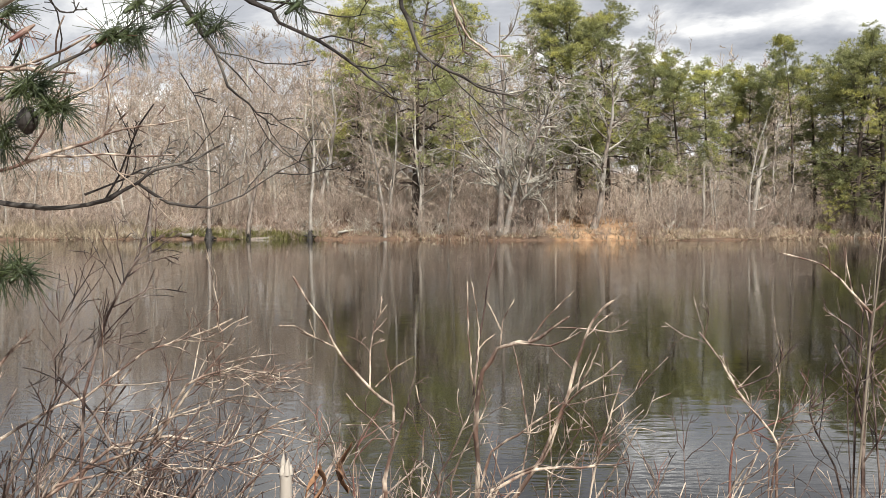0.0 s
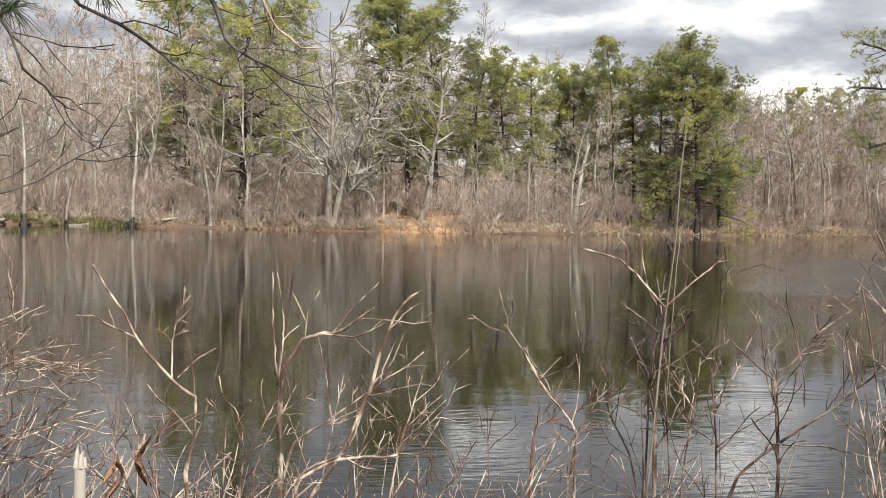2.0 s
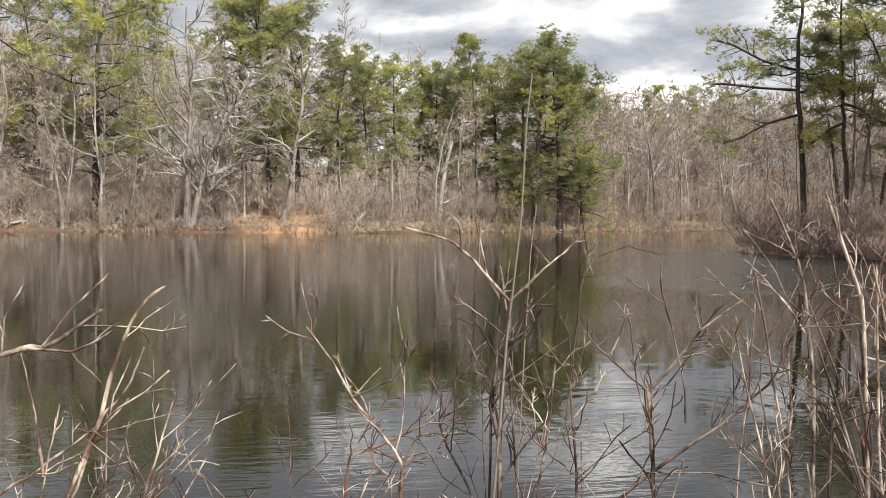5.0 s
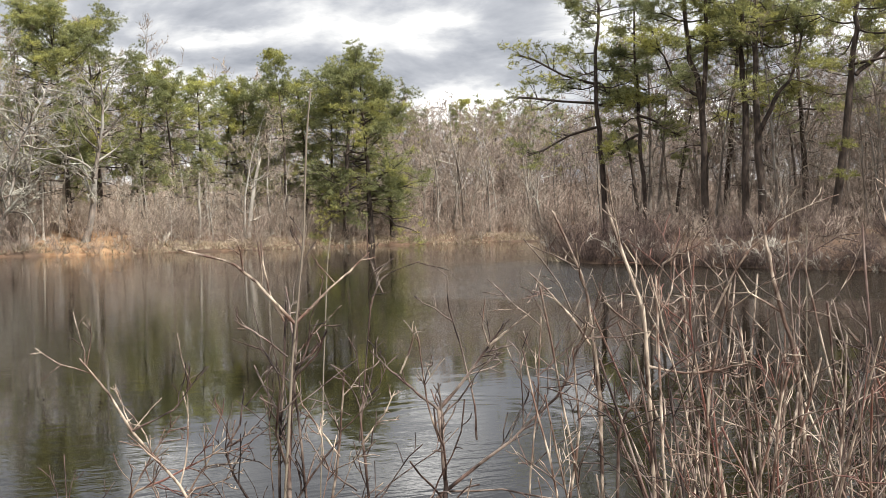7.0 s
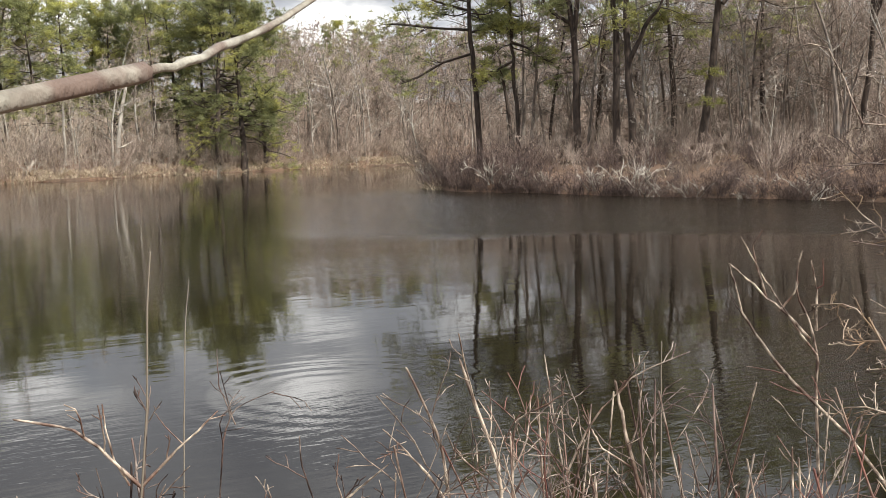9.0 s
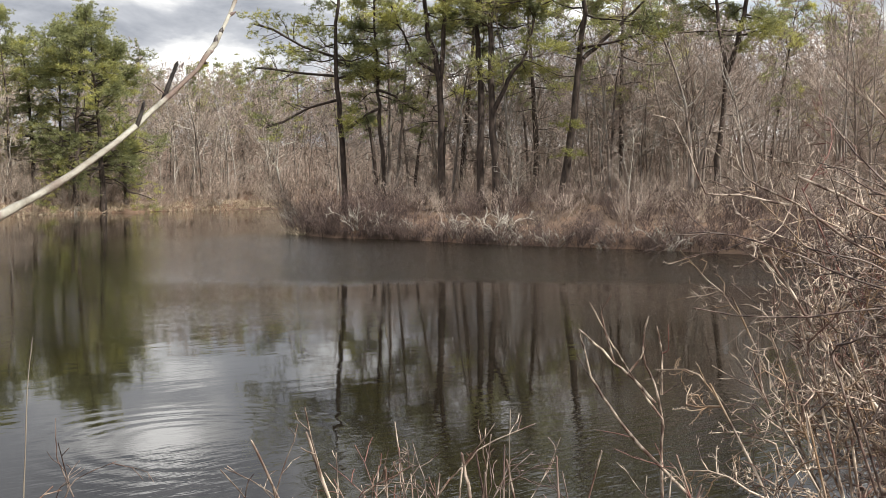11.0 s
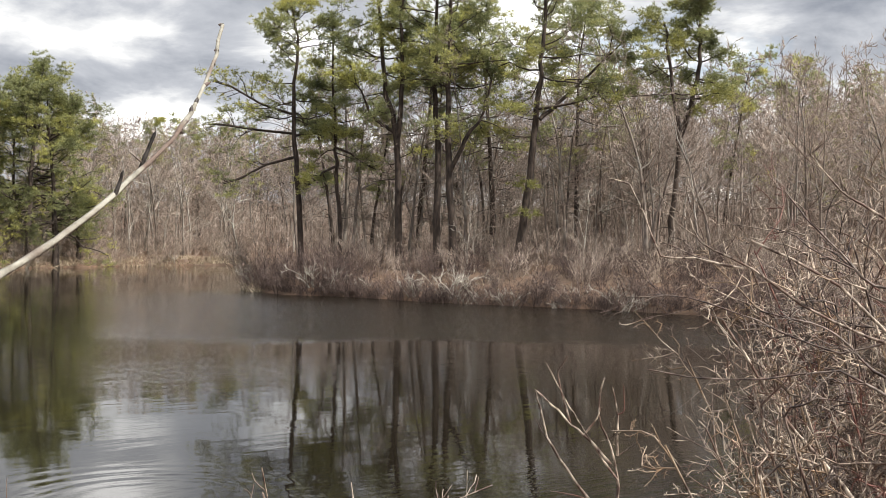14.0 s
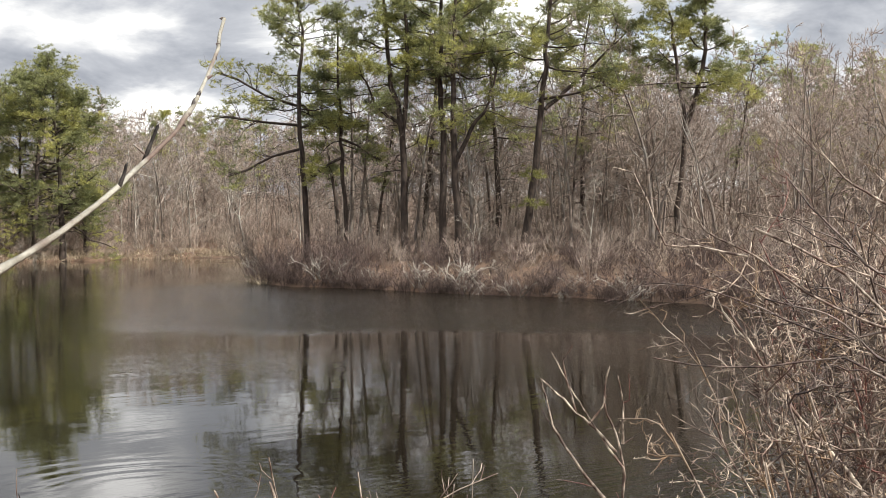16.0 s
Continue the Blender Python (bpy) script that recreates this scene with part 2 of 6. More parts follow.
def water_material():
    m = bpy.data.materials.new("pond_water")
    m.use_nodes = True
    n, l = m.node_tree.nodes, m.node_tree.links
    b = n["Principled BSDF"]
    b.inputs["Base Color"].default_value = (0.012, 0.0095, 0.006, 1)
    b.inputs["Roughness"].default_value = 0.035
    b.inputs["IOR"].default_value = 1.333
    tc = n.new("ShaderNodeTexCoord")

    def math_node(op, a, c=None, clamp=False):
        q = n.new("ShaderNodeMath")
        q.operation, q.use_clamp = op, clamp
        for i, v in enumerate((a, c)):
            if v is None:
                continue
            if isinstance(v, (int, float)):
                q.inputs[i].default_value = v
            else:
                l.new(v, q.inputs[i])
        return q.outputs[0]

    def noise_node(scale, detail, stretch=(1, 1, 1)):
        mp = n.new("ShaderNodeMapping")
        mp.inputs["Scale"].default_value = stretch
        mp.inputs["Rotation"].default_value = (0, 0, radians(-20))
        l.new(tc.outputs["Object"], mp.inputs[0])
        q = n.new("ShaderNodeTexNoise")
        q.inputs["Scale"].default_value, q.inputs["Detail"].default_value = scale, detail
        l.new(mp.outputs[0], q.inputs["Vector"])
        return q.outputs[0]

    def smooth(value, lo, hi):
        q = n.new("ShaderNodeMapRange")
        q.interpolation_type = "SMOOTHSTEP"
        l.new(value, q.inputs[0])
        q.inputs[1].default_value, q.inputs[2].default_value = lo, hi
        return q.outputs[0]

    sep = n.new("ShaderNodeSeparateXYZ")
    l.new(tc.outputs["Object"], sep.inputs[0])
    # the calm swell, and finer ripples where the air stirs the water
    swell = noise_node(0.9, 2, (0.6, 1.6, 1))
    fine = noise_node(5.5, 3, (0.5, 1.5, 1))
    gust = smooth(noise_node(0.10, 2, (0.7, 1.3, 1)), 0.42, 0.62)
    # the band of ruffled water that crosses towards the wooded point
    far = math_node("SQRT", math_node("ADD", math_node("MULTIPLY", sep.outputs[0], sep.outputs[0]), math_node("MULTIPLY", sep.outputs[1], sep.outputs[1])))
    edge = math_node("ADD", far, math_node("MULTIPLY", math_node("SUBTRACT", noise_node(0.12, 3), 0.5), 7.0))
    band = math_node("MULTIPLY", smooth(edge, 26.5, 29.0), math_node("SUBTRACT", 1.0, smooth(edge, 44.0, 56.0)))
    side = math_node("DIVIDE", sep.outputs[0], math_node("ADD", math_node("ABSOLUTE", sep.outputs[1]), 0.01))
    band = math_node("MULTIPLY", band, smooth(side, 0.34, 0.64))
    # rings that spread from one spot
    rx = math_node("SUBTRACT", sep.outputs[0], 5.05)
    ry = math_node("SUBTRACT", sep.outputs[1], 10.75)
    rr = math_node("SQRT", math_node("ADD", math_node("MULTIPLY", rx, rx), math_node("MULTIPLY", ry, ry)))
    ring = math_node("MULTIPLY", math_node("SINE", math_node("MULTIPLY", rr, 21.0)), math_node("SUBTRACT", 1.0, smooth(rr, 1.2, 2.2)))
    ring = math_node("MULTIPLY", ring, smooth(rr, 0.3, 1.2))
    amount = math_node("ADD", 0.06, math_node("ADD", math_node("MULTIPLY", math_node("MULTIPLY", gust, math_node("ADD", 0.6, smooth(side, 0.36, 0.5))), 0.34), math_node("MULTIPLY", band, 4.5)))
    h = math_node("ADD", math_node("MULTIPLY", swell, 0.30), math_node("MULTIPLY", fine, amount))
    h = math_node("ADD", h, math_node("MULTIPLY", ring, 0.05))
    l.new(math_node("ADD", 0.035, math_node("MULTIPLY", band, 0.10)), b.inputs["Roughness"])
    bp = n.new("ShaderNodeBump")
    bp.inputs["Strength"].default_value = 1.0
    bp.inputs["Distance"].default_value = 0.012
    l.new(h, bp.inputs["Height"])
    l.new(bp.outputs[0], b.inputs["Normal"])
    return m


M_WATER = water_material()


# ---- mesh tools ----
def mesh_of(name, verts, tris, mat, smooth=True):
    me = bpy.data.meshes.new(name)
    verts, tris = np.asarray(verts, dtype=np.float32), np.asarray(tris, dtype=np.int32)
    me.vertices.add(len(verts))
    me.vertices.foreach_set("co", verts.ravel())
    me.loops.add(tris.size)
    me.loops.foreach_set("vertex_index", tris.ravel())
    me.polygons.add(len(tris))
    me.polygons.foreach_set("loop_start", np.arange(0, tris.size, 3, dtype=np.int32))
    me.polygons.foreach_set("use_smooth", np.full(len(tris), smooth))
    me.update(calc_edges=True)
    me.materials.append(mat)
    return me


class Geo:
    """Gathers triangles."""

    def __init__(self):
        self.v, self.f, self.n = [], [], 0

    def add(self, v, f):
        self.v.append(np.asarray(v, dtype=float).reshape(-1, 3))
        self.f.append(np.asarray(f).reshape(-1, 3) + self.n)
        self.n += len(self.v[-1])

    def arrays(self):
        return np.concatenate(self.v), np.concatenate(self.f)

    def tubes(self, P, R, sides):
        """Tapered tubes along the paths P (n, k, 3) with radii R (n, k)."""
        P, R = np.asarray(P, float), np.asarray(R, float)
        n, k, _ = P.shape
        T = np.gradient(P, axis=1)
        T /= np.linalg.norm(T, axis=2, keepdims=True) + 1e-9
        ref = np.where(np.abs(T[:, :1, 2:3]) > 0.8, np.array([1.0, 0, 0]), np.array([0, 0, 1.0]))
        U = np.cross(T, np.broadcast_to(ref, T.shape))
        U /= np.linalg.norm(U, axis=2, keepdims=True) + 1e-9
        W = np.cross(T, U)
        a = np.arange(sides) * 2 * np.pi / sides
        ring = P[:, :, None] + R[:, :, None, None] * (np.cos(a)[:, None] * U[:, :, None] + np.sin(a)[:, None] * W[:, :, None])
        idx = np.arange(n * k * sides).reshape(n, k, sides)
        nx = np.roll(idx, -1, axis=2)
        A, B, C, D = idx[:, :-1], nx[:, :-1], nx[:, 1:], idx[:, 1:]
        f = np.concatenate([np.stack([A, B, C], -1).reshape(-1, 3), np.stack([A, C, D], -1).reshape(-1, 3)])
        self.add(ring, f)


    def spikes(self, P, R):
        """Pointed shoots on the paths P (n, 2, 3): three faces each."""
        P, R = np.asarray(P, float), np.asarray(R, float)
        n = len(P)
        T = unit(P[:, 1] - P[:, 0])
        U = unit(np.cross(T, np.array([0.31, 0.52, 0.79])))
        W = np.cross(T, U)
        a = np.arange(3) * 2 * np.pi / 3
        ring = P[:, :1] + R[:, :1, None] * (np.cos(a)[None, :, None] * U[:, None] + np.sin(a)[None, :, None] * W[:, None])
        v = np.concatenate([ring, P[:, 1:2]], 1)
        i = np.arange(n)[:, None, None] * 4
        self.add(v, i + np.array([[0, 1, 3], [1, 2, 3], [2, 0, 3]])[None])


def unit(v):
    return v / (np.linalg.norm(v, axis=-1, keepdims=True) + 1e-9)


def at(P, R, t):
    """Points, tangents and radii of the paths P at the shares t (m, n)."""
    k = P.shape[1]
    x = t * (k - 1)
    i = np.minimum(x.astype(int), k - 2)
    w = (x - i)[..., None]
    rows = np.arange(len(P))[:, None]
    a, b = P[rows, i], P[rows, i + 1]
    r = R[rows, i] * (1 - w[..., 0]) + R[rows, i + 1] * w[..., 0]
    return a * (1 - w) + b * w, unit(b - a), r


def sprout(rng, P, R, n, lo, hi, angle, length, k, up=0.0, bend=0.0, wander=0.1, thick=0.6, tip=0.15, shape=0.5, rmin=0.0, even=False):
    """n shoots on each of the paths P: lengths in shares of the parent's, or metres when negative."""
    m = len(P)
    if even:
        t = lo + (hi - lo) * (np.arange(n)[None] + rng.random((m, n))) / n
    else:
        t = lo + (hi - lo) * rng.random((m, n))
    p, tan, r = at(P, R, t)
    side = rng.normal(size=p.shape)
    side = unit(side - (side * tan).sum(-1, keepdims=True) * tan)
    an = np.radians(angle) * rng.uniform(0.75, 1.25, (m, n, 1))
    d = unit(np.cos(an) * tan + np.sin(an) * side + np.array([0, 0, up]))
    plen = np.linalg.norm(np.diff(P, axis=1), axis=2).sum(1)[:, None]
    L = (length * plen if length > 0 else -length) * (1 - shape * (t - lo) / (hi - lo + 1e-6)) * rng.uniform(0.6, 1.25, (m, n))
    step = (L / (k - 1))[..., None]
    pts = [p]
    for _ in range(k - 1):
        pts.append(pts[-1] + d * step)
        d = unit(d + rng.normal(size=d.shape) * wander + np.array([0, 0, bend]))
    Q = np.stack(pts, 2).reshape(m * n, k, 3)
    r0 = np.maximum(r * thick, rmin).reshape(-1)
    RR = r0[:, None] * np.linspace(1, tip, k)[None]
    return Q, np.maximum(RR, rmin * 0.5)


def stem(rng, base, height, r, k=9, lean=(0, 0), wander=0.06, tip=0.12, foot=1.35):
    d = unit(np.array([lean[0], lean[1], 1.0]))
    pts, p = [], np.array(base, float)
    for i in range(k):
        pts.append(p.copy())
        p = p + d * height / (k - 1)
        d = unit(d + rng.normal(size=3) * wander * np.array([1, 1, 0.3]) + np.array([0, 0, 0.04]))
    R = r * np.linspace(1, tip, k)
    R[0] *= foot
    return np.array(pts)[None], R[None]


def bend(points, n):
    """A smooth path through the points."""
    p = np.array(points, float)
    q = np.concatenate([[2 * p[0] - p[1]], p, [2 * p[-1] - p[-2]]])
    out = []
    m = max(2, n // (len(p) - 1))
    for i in range(len(p) - 1):
        a, b, c, d = q[i:i + 4]
        for t in np.linspace(0, 1, m, endpoint=False):
            smooth = 0.5 * (2 * b + (c - a) * t + (2 * a - 5 * b + 4 * c - d) * t * t + (3 * b - a - 3 * c + d) * t ** 3)
            out.append(0.45 * smooth + 0.55 * (b + (c - b) * t))
    out.append(p[-1])
    return np.array(out)


def part(name, data, parent, label=""):
    ob = new(name, data)
    ob.parent = parent
    if label:
        tagged(ob, label)
    return ob


def thing(name, label, category, group="", x=0, y=0, z=0):
    ob = new(name)
    ob.empty_display_size = 0.2
    ob.location = (x, y, z)
    return tagged(ob, label, category, group)


# ---- the lie of the land ----
def polar(a, d):
    return d * math.sin(radians(a)), d * math.cos(radians(a))


# the pond's edge: compass degrees and metres from the lookout
FAR_EDGE = [(-40, 80), (-20.5, 78), (-14, 75.6), (-7.7, 74), (-2.3, 73), (3, 71), (9.9, 71), (15, 75), (20.5, 80), (25, 85), (30, 88)]
POINT_EDGE = [(28.7, 54), (29.2, 50.5), (30.8, 47.5), (34, 46), (38, 42.7), (42, 41.3), (46, 40), (50, 38.5), (54, 36), (57, 31), (60, 21), (63, 9)]
SHORE = ([(-62, 6), (-72, 14), (-74, 45), (-58, 74)] + FAR_EDGE + [(36, 90), (42, 86), (44, 76), (38, 66), (31, 58)] + POINT_EDGE
         + [(58, 5.4), (45, 4.6), (20, 4.2), (0, 4.2), (-20, 4.4), (-45, 5)])
POLY = np.array([polar(a, d) for a, d in SHORE])


def along(table, a):
    return float(np.interp(a, [p[0] for p in table], [p[1] for p in table]))


def shore_at(a):
    """The first far water's edge in the direction a."""
    return along(POINT_EDGE, a) if a > 29.0 else along(FAR_EDGE, a)


def shore_distance(x, y):
    """Metres from the water's edge, positive on land."""
    p = np.stack([np.asarray(x, float).ravel(), np.asarray(y, float).ravel()], 1)
    best = np.full(len(p), 1e9)
    inside = np.zeros(len(p), bool)
    for i in range(len(POLY)):
        a, b = POLY[i], POLY[(i + 1) % len(POLY)]
        e = b - a
        t = np.clip(((p - a) @ e) / (e @ e), 0, 1)
        best = np.minimum(best, np.linalg.norm(p - a - t[:, None] * e, axis=1))
        cross = (a[1] > p[:, 1]) != (b[1] > p[:, 1])
        xi = a[0] + (p[:, 1] - a[1]) / (b[1] - a[1] + 1e-12) * (b[0] - a[0])
        inside ^= cross & (p[:, 0] < xi)
    return np.where(inside, -best, best).reshape(np.shape(x))


def ground_z(x, y):
    x, y = np.asarray(x, float), np.asarray(y, float)
    wob = 0.15 * np.sin(x * 0.55 + 2 * np.sin(y * 0.23)) * np.clip(np.hypot(x, y) / 30 - 0.3, 0, 1)
    s = shore_distance(x, y) + wob
    far = np.hypot(x, y)
    land = np.maximum(s, 0)
    tall = np.clip((far - 6) / 14, 0.32, 1)
    bank = 0.28 * (1 - np.exp(-land / 0.35)) + 1.25 * tall * (1 - np.exp(-land / 5)) + 0.055 * np.clip(land - 10, 0, 110) + 0.01 * np.minimum(land, 10)
    rough = 0.10 * np.sin(x * 0.7 + 1.3 * np.sin(y * 0.31)) * np.cos(y * 0.6) + 0.05 * np.sin(2.1 * x + y) * np.sin(1.7 * y)
    rough *= np.clip(s / 1.5, 0, 1) * np.clip(far / 12, 0.2, 1)
    return np.where(s > 0, bank + rough, np.maximum(s * 0.4, -1.6) - 0.02)


def gz(x, y):
    return float(ground_z(np.array([x]), np.array([y]))[0])


def build_ground():
    ang = np.radians(np.concatenate([np.arange(-80, 80, 0.5), np.arange(80, 280, 4)]))
    rad = np.concatenate([np.linspace(0.5, 12, 30), np.geomspace(12.6, 36, 20), np.linspace(36.6, 96, 100), np.geomspace(104, 2500, 26)])
    A, Rr = np.meshgrid(ang, rad)
    x, y = Rr * np.sin(A), Rr * np.cos(A)
    z = ground_z(x, y)
    v = np.stack([x, y, z], -1).reshape(-1, 3)
    na, nr = len(ang), len(rad)
    idx = np.arange(na * nr).reshape(nr, na)
    nx = np.roll(idx, -1, axis=1)
    a, b, c, d = idx[:-1], nx[:-1], nx[1:], idx[1:]
    f = np.concatenate([np.stack([a, c, b], -1).reshape(-1, 3), np.stack([a, d, c], -1).reshape(-1, 3)])
    centre = len(v)
    v = np.concatenate([v, [[0, 0, gz(0, 0)]]])
    f = np.concatenate([f, np.stack([idx[0], nx[0], np.full(na, centre)], -1)])
    tagged(new("ground", mesh_of("ground", v, f, M_GROUND)), "brown leaf litter on the banks of the pond", "ground", kind="structure")


build_ground()


def build_water():
    g = Geo()
    s = 140
    g.add([(-s, -20, 0), (s, -20, 0), (s, s, 0), (-s, s, 0)], [(0, 1, 2), (0, 2, 3)])
    v, f = g.arrays()
    tagged(new("water", mesh_of("water", v, f, M_WATER)), "still dark brown pond water with faint ripples", "water", kind="structure")


build_water()


# ---- pines ----
def tufts(rng, g, P, length, needles, width, axis=None):
    """Bursts of needle blades that spread from the points P, more to the light above and to the shoot's end."""
    n = len(P)
    d = rng.normal(size=(n, needles, 3)) * np.array([0.8, 0.8, 0.55]) + np.array([0, 0, 0.35])
    if axis is not None:
        d = d + 0.45 * axis[:, None]
    d = unit(d)
    L = length * rng.uniform(0.65, 1.2, (n, needles, 1))
    s = unit(np.cross(d, rng.normal(size=d.shape))) * width / 2
    base = P[:, None] + d * L * 0.12
    v = np.stack([base - s, base + s, base + d * L], 2).reshape(-1, 3)
    g.add(v, np.arange(len(v)).reshape(-1, 3))


def limb_set(rng, T, TR, limbs, crown_from, span, low, rise):
    """Crooked limbs on one trunk: level or drooping below, climbing towards the top."""
    u = np.sort(rng.uniform(0, 1, limbs)) ** 0.9
    p, tan, rad = at(T, TR, (crown_from + (0.985 - crown_from) * u)[None])
    p, rad = p[0], rad[0]
    az = np.arange(limbs) * 2.4 + rng.normal(size=limbs) * 0.5
    el = np.radians(-10 + rise * u ** 1.8 + rng.normal(size=limbs) * 11)
    swell = np.where(u < 0.35, low + (1 - low) * u / 0.35, np.sqrt(np.clip(1 - ((u - 0.35) / 0.74) ** 2, 0.05, 1)))
    L = span * swell * rng.uniform(0.55, 1.2, limbs)
    d = np.stack([np.cos(el) * np.sin(az), np.cos(el) * np.cos(az), np.sin(el)], -1)
    pts = [p]
    for k in range(6):
        pts.append(pts[-1] + d * (L / 6)[:, None])
        d = unit(d + rng.normal(size=d.shape) * 0.24 + np.array([0, 0, 0.07]))
    return np.stack(pts, 1), np.maximum(rad * 0.42, 0.022)[:, None] * np.linspace(1, 0.3, 7)[None]


def pine_meshes(seed, height, r, crown_from=0.4, limbs=34, reach=0.27, wander=0.03, dead=9, pad=0.17, count=5, needles=13, width=0.026, low=0.75, thin=0.0, stems=None, sprays=(), rise=66, length=0.17):
    """A pitch pine: crooked limbs that carry round bursts of needles, under a domed top. stems: trunks of its own shape, as
    (points across and up, foot radius, limbs, where the crown begins); sprays: long limbs, as (across, up, reach across, rise)."""
    rng = np.random.default_rng(seed)
    bark, br = Geo(), Geo()
    sets, tops = [], []
    if stems is None:
        T, TR = stem(rng, (0, 0, -0.25), height * 0.94, r, 12, (0, 0), wander)
        bark.tubes(T, TR, 8)
        sets.append(limb_set(rng, T, TR, limbs, crown_from, height * reach, low, rise))
        tops.append(T[:, -1])
        trunk = (T, TR)
    else:
        for i, (line, foot, count_limbs, begin) in enumerate(stems):
            q = np.array([(x, 0.0, z) for x, z in line])
            q[1:, 1] = np.cumsum(rng.normal(size=len(q) - 1) * 0.15)
            P = bend(q, 16)[None]
            P[0, 1:-1] += rng.normal(size=(P.shape[1] - 2, 3)) * np.array([0.03, 0.05, 0])
            R = (foot * np.linspace(1, 0.32, P.shape[1]))[None]
            if i == 0:
                R[0, 0] *= 1.35
                trunk = (P, R)
            bark.tubes(P, R, 8)
            sets.append(limb_set(rng, P, R, count_limbs, begin, height * reach * (1 if i == 0 else 0.8), low, rise))
            tops.append(P[:, -1])
    for x, z, dx, dz in sprays:
        q = bend([(x, 0, z), (x + dx * 0.4, -0.25, z + dz * 0.3), (x + dx * 0.75, -0.35, z + dz * 0.8), (x + dx, -0.3, z + dz)], 7)[None]
        q = q[:, np.linspace(0, q.shape[1] - 1, 7).astype(int)]
        sets.append((q, np.linspace(0.06, 0.018, 7)[None]))
        sets.append((q + np.array([0, 0.25, 0.08]) * np.linspace(0, 1, 7)[None, :, None], np.linspace(0.04, 0.015, 7)[None]))
    B, BR = np.concatenate([q[0] for q in sets]), np.concatenate([q[1] for q in sets])
    br.tubes(B, BR, 4)
    C, CR = sprout(rng, B, BR, 7, 0.28, 1.0, 55, 0.34, 3, up=0.06, bend=0.08, wander=0.2, thick=0.6, tip=0.4, shape=0.4, rmin=0.012)
    br.tubes(C, CR, 3)
    E, ER = sprout(rng, C, CR, 2, 0.3, 1.0, 48, 0.6, 2, up=0.25, wander=0.2, thick=0.7, tip=0.4, shape=0.3, rmin=0.008)
    br.spikes(E, ER)
    if dead:
        Dd, DR = sprout(rng, *trunk, dead, 0.15, crown_from + 0.1, 85, reach * 0.5, 5, bend=-0.03, wander=0.3, thick=0.22, tip=0.2, shape=0, rmin=0.013)
        br.tubes(Dd, DR, 3)
        De, DeR = sprout(rng, Dd, DR, 3, 0.3, 1, 50, 0.4, 2, wander=0.2, thick=0.6, tip=0.3, rmin=0.008)
        br.spikes(De, DeR)
    tips = np.concatenate([C[:, -1], E[:, -1], B[:, -1], *tops])
    way = unit(np.concatenate([C[:, -1] - C[:, -2], E[:, -1] - E[:, -2], B[:, -1] - B[:, -2], *[np.array([[0, 0, 1.0]]) for _ in tops]]))
    keep = rng.random(len(tips)) >= thin
    tips, way = tips[keep], way[keep]
    q = tips[:, None] + rng.normal(size=(len(tips), count, 3)) * np.array([pad, pad, pad * 0.4]) - way[:, None] * rng.uniform(0, 0.25, (len(tips), count, 1))
    nd = Geo()
    tufts(rng, nd, q.reshape(-1, 3), length, needles, width, np.repeat(way, count, axis=0))
    return (mesh_of("pine_trunk", *bark.arrays(), M_PINE_BARK), mesh_of("pine_branches", *br.arrays(), M_PINE_BARK),
            mesh_of("pine_needles", *nd.arrays(), M_NEEDLE, False))


def pine_tree(meshes, label, group):
    ob = thing("pine_tree", label, "tree", group)
    part("trunk", meshes[0], ob)
    tagged(part("limb", meshes[1], ob), kind="stuff")
    tagged(part("crown", meshes[2], ob, "green needle tufts"), kind="stuff")
    return ob


def stand(proto, a, d, scale, turn, wide=1.0, first=False, sink=0.0):
    x, y = polar(a, d)
    m = pose(x, y, gz(x, y) - sink, 0, 0, turn)
    ob = proto if first else copy_thing(proto, m)
    ob.matrix_basis = m @ Matrix.Diagonal((scale * wide, scale * wide, scale, 1))
    return ob


TALL = "tall pitch pine, dark trunk and open green crown, on the shore"
FULL = "full green pitch pine with branches low on its trunk"
PROTO = {
    "A": pine_tree(pine_meshes(1, 12, 0.16, 0.42, limbs=26, reach=0.25, thin=0.1, wander=0.045), TALL, "shore pines"),
    "B": pine_tree(pine_meshes(2, 12, 0.13, 0.40, limbs=18, reach=0.22, dead=14, thin=0.1, wander=0.045), TALL, "shore pines"),
    "C": pine_tree(pine_meshes(3, 12, 0.18, 0.17, limbs=44, reach=0.26, low=0.95), FULL, "shore pines"),
    "D": pine_tree(pine_meshes(4, 12, 0.13, 0.60, limbs=18, reach=0.19), "slim pitch pine with a small rounded green crown", "shore pines"),
    "E": pine_tree(pine_meshes(7, 12, 0.20, 0.27, limbs=44, reach=0.27, low=0.85, wander=0.045), TALL, "shore pines"),
    "F": pine_tree(pine_meshes(9, 12, 0.20, 0.19, limbs=46, reach=0.29, low=1.0, wander=0.05), FULL, "shore pines")}
# kind, compass degrees, metres, height of the top over the water
PINES_FAR = [("E", -3.9, 83, 16.6), ("E", -1.3, 76, 18.1), ("E", 0.6, 84, 16.1), ("E", 5.4, 79, 16.1), ("C", 6.6, 77, 15.6), ("E", 7.9, 81, 15.6), ("E", 9.8, 84, 12.7), ("C", 11.4, 82, 12.1), ("E", 12.6, 84, 12.0),
             ("E", 13.6, 86, 11.7), ("C", 14.6, 85, 11.3), ("E", 15.6, 87, 11.7), ("D", 16.4, 82, 13.7), ("E", 17.4, 84, 11.9), ("C", 18.5, 84, 12.1), ("F", 19.2, 80, 13.6), ("F", 20.4, 80, 12.8), ("C", 21.4, 82, 10.6)]
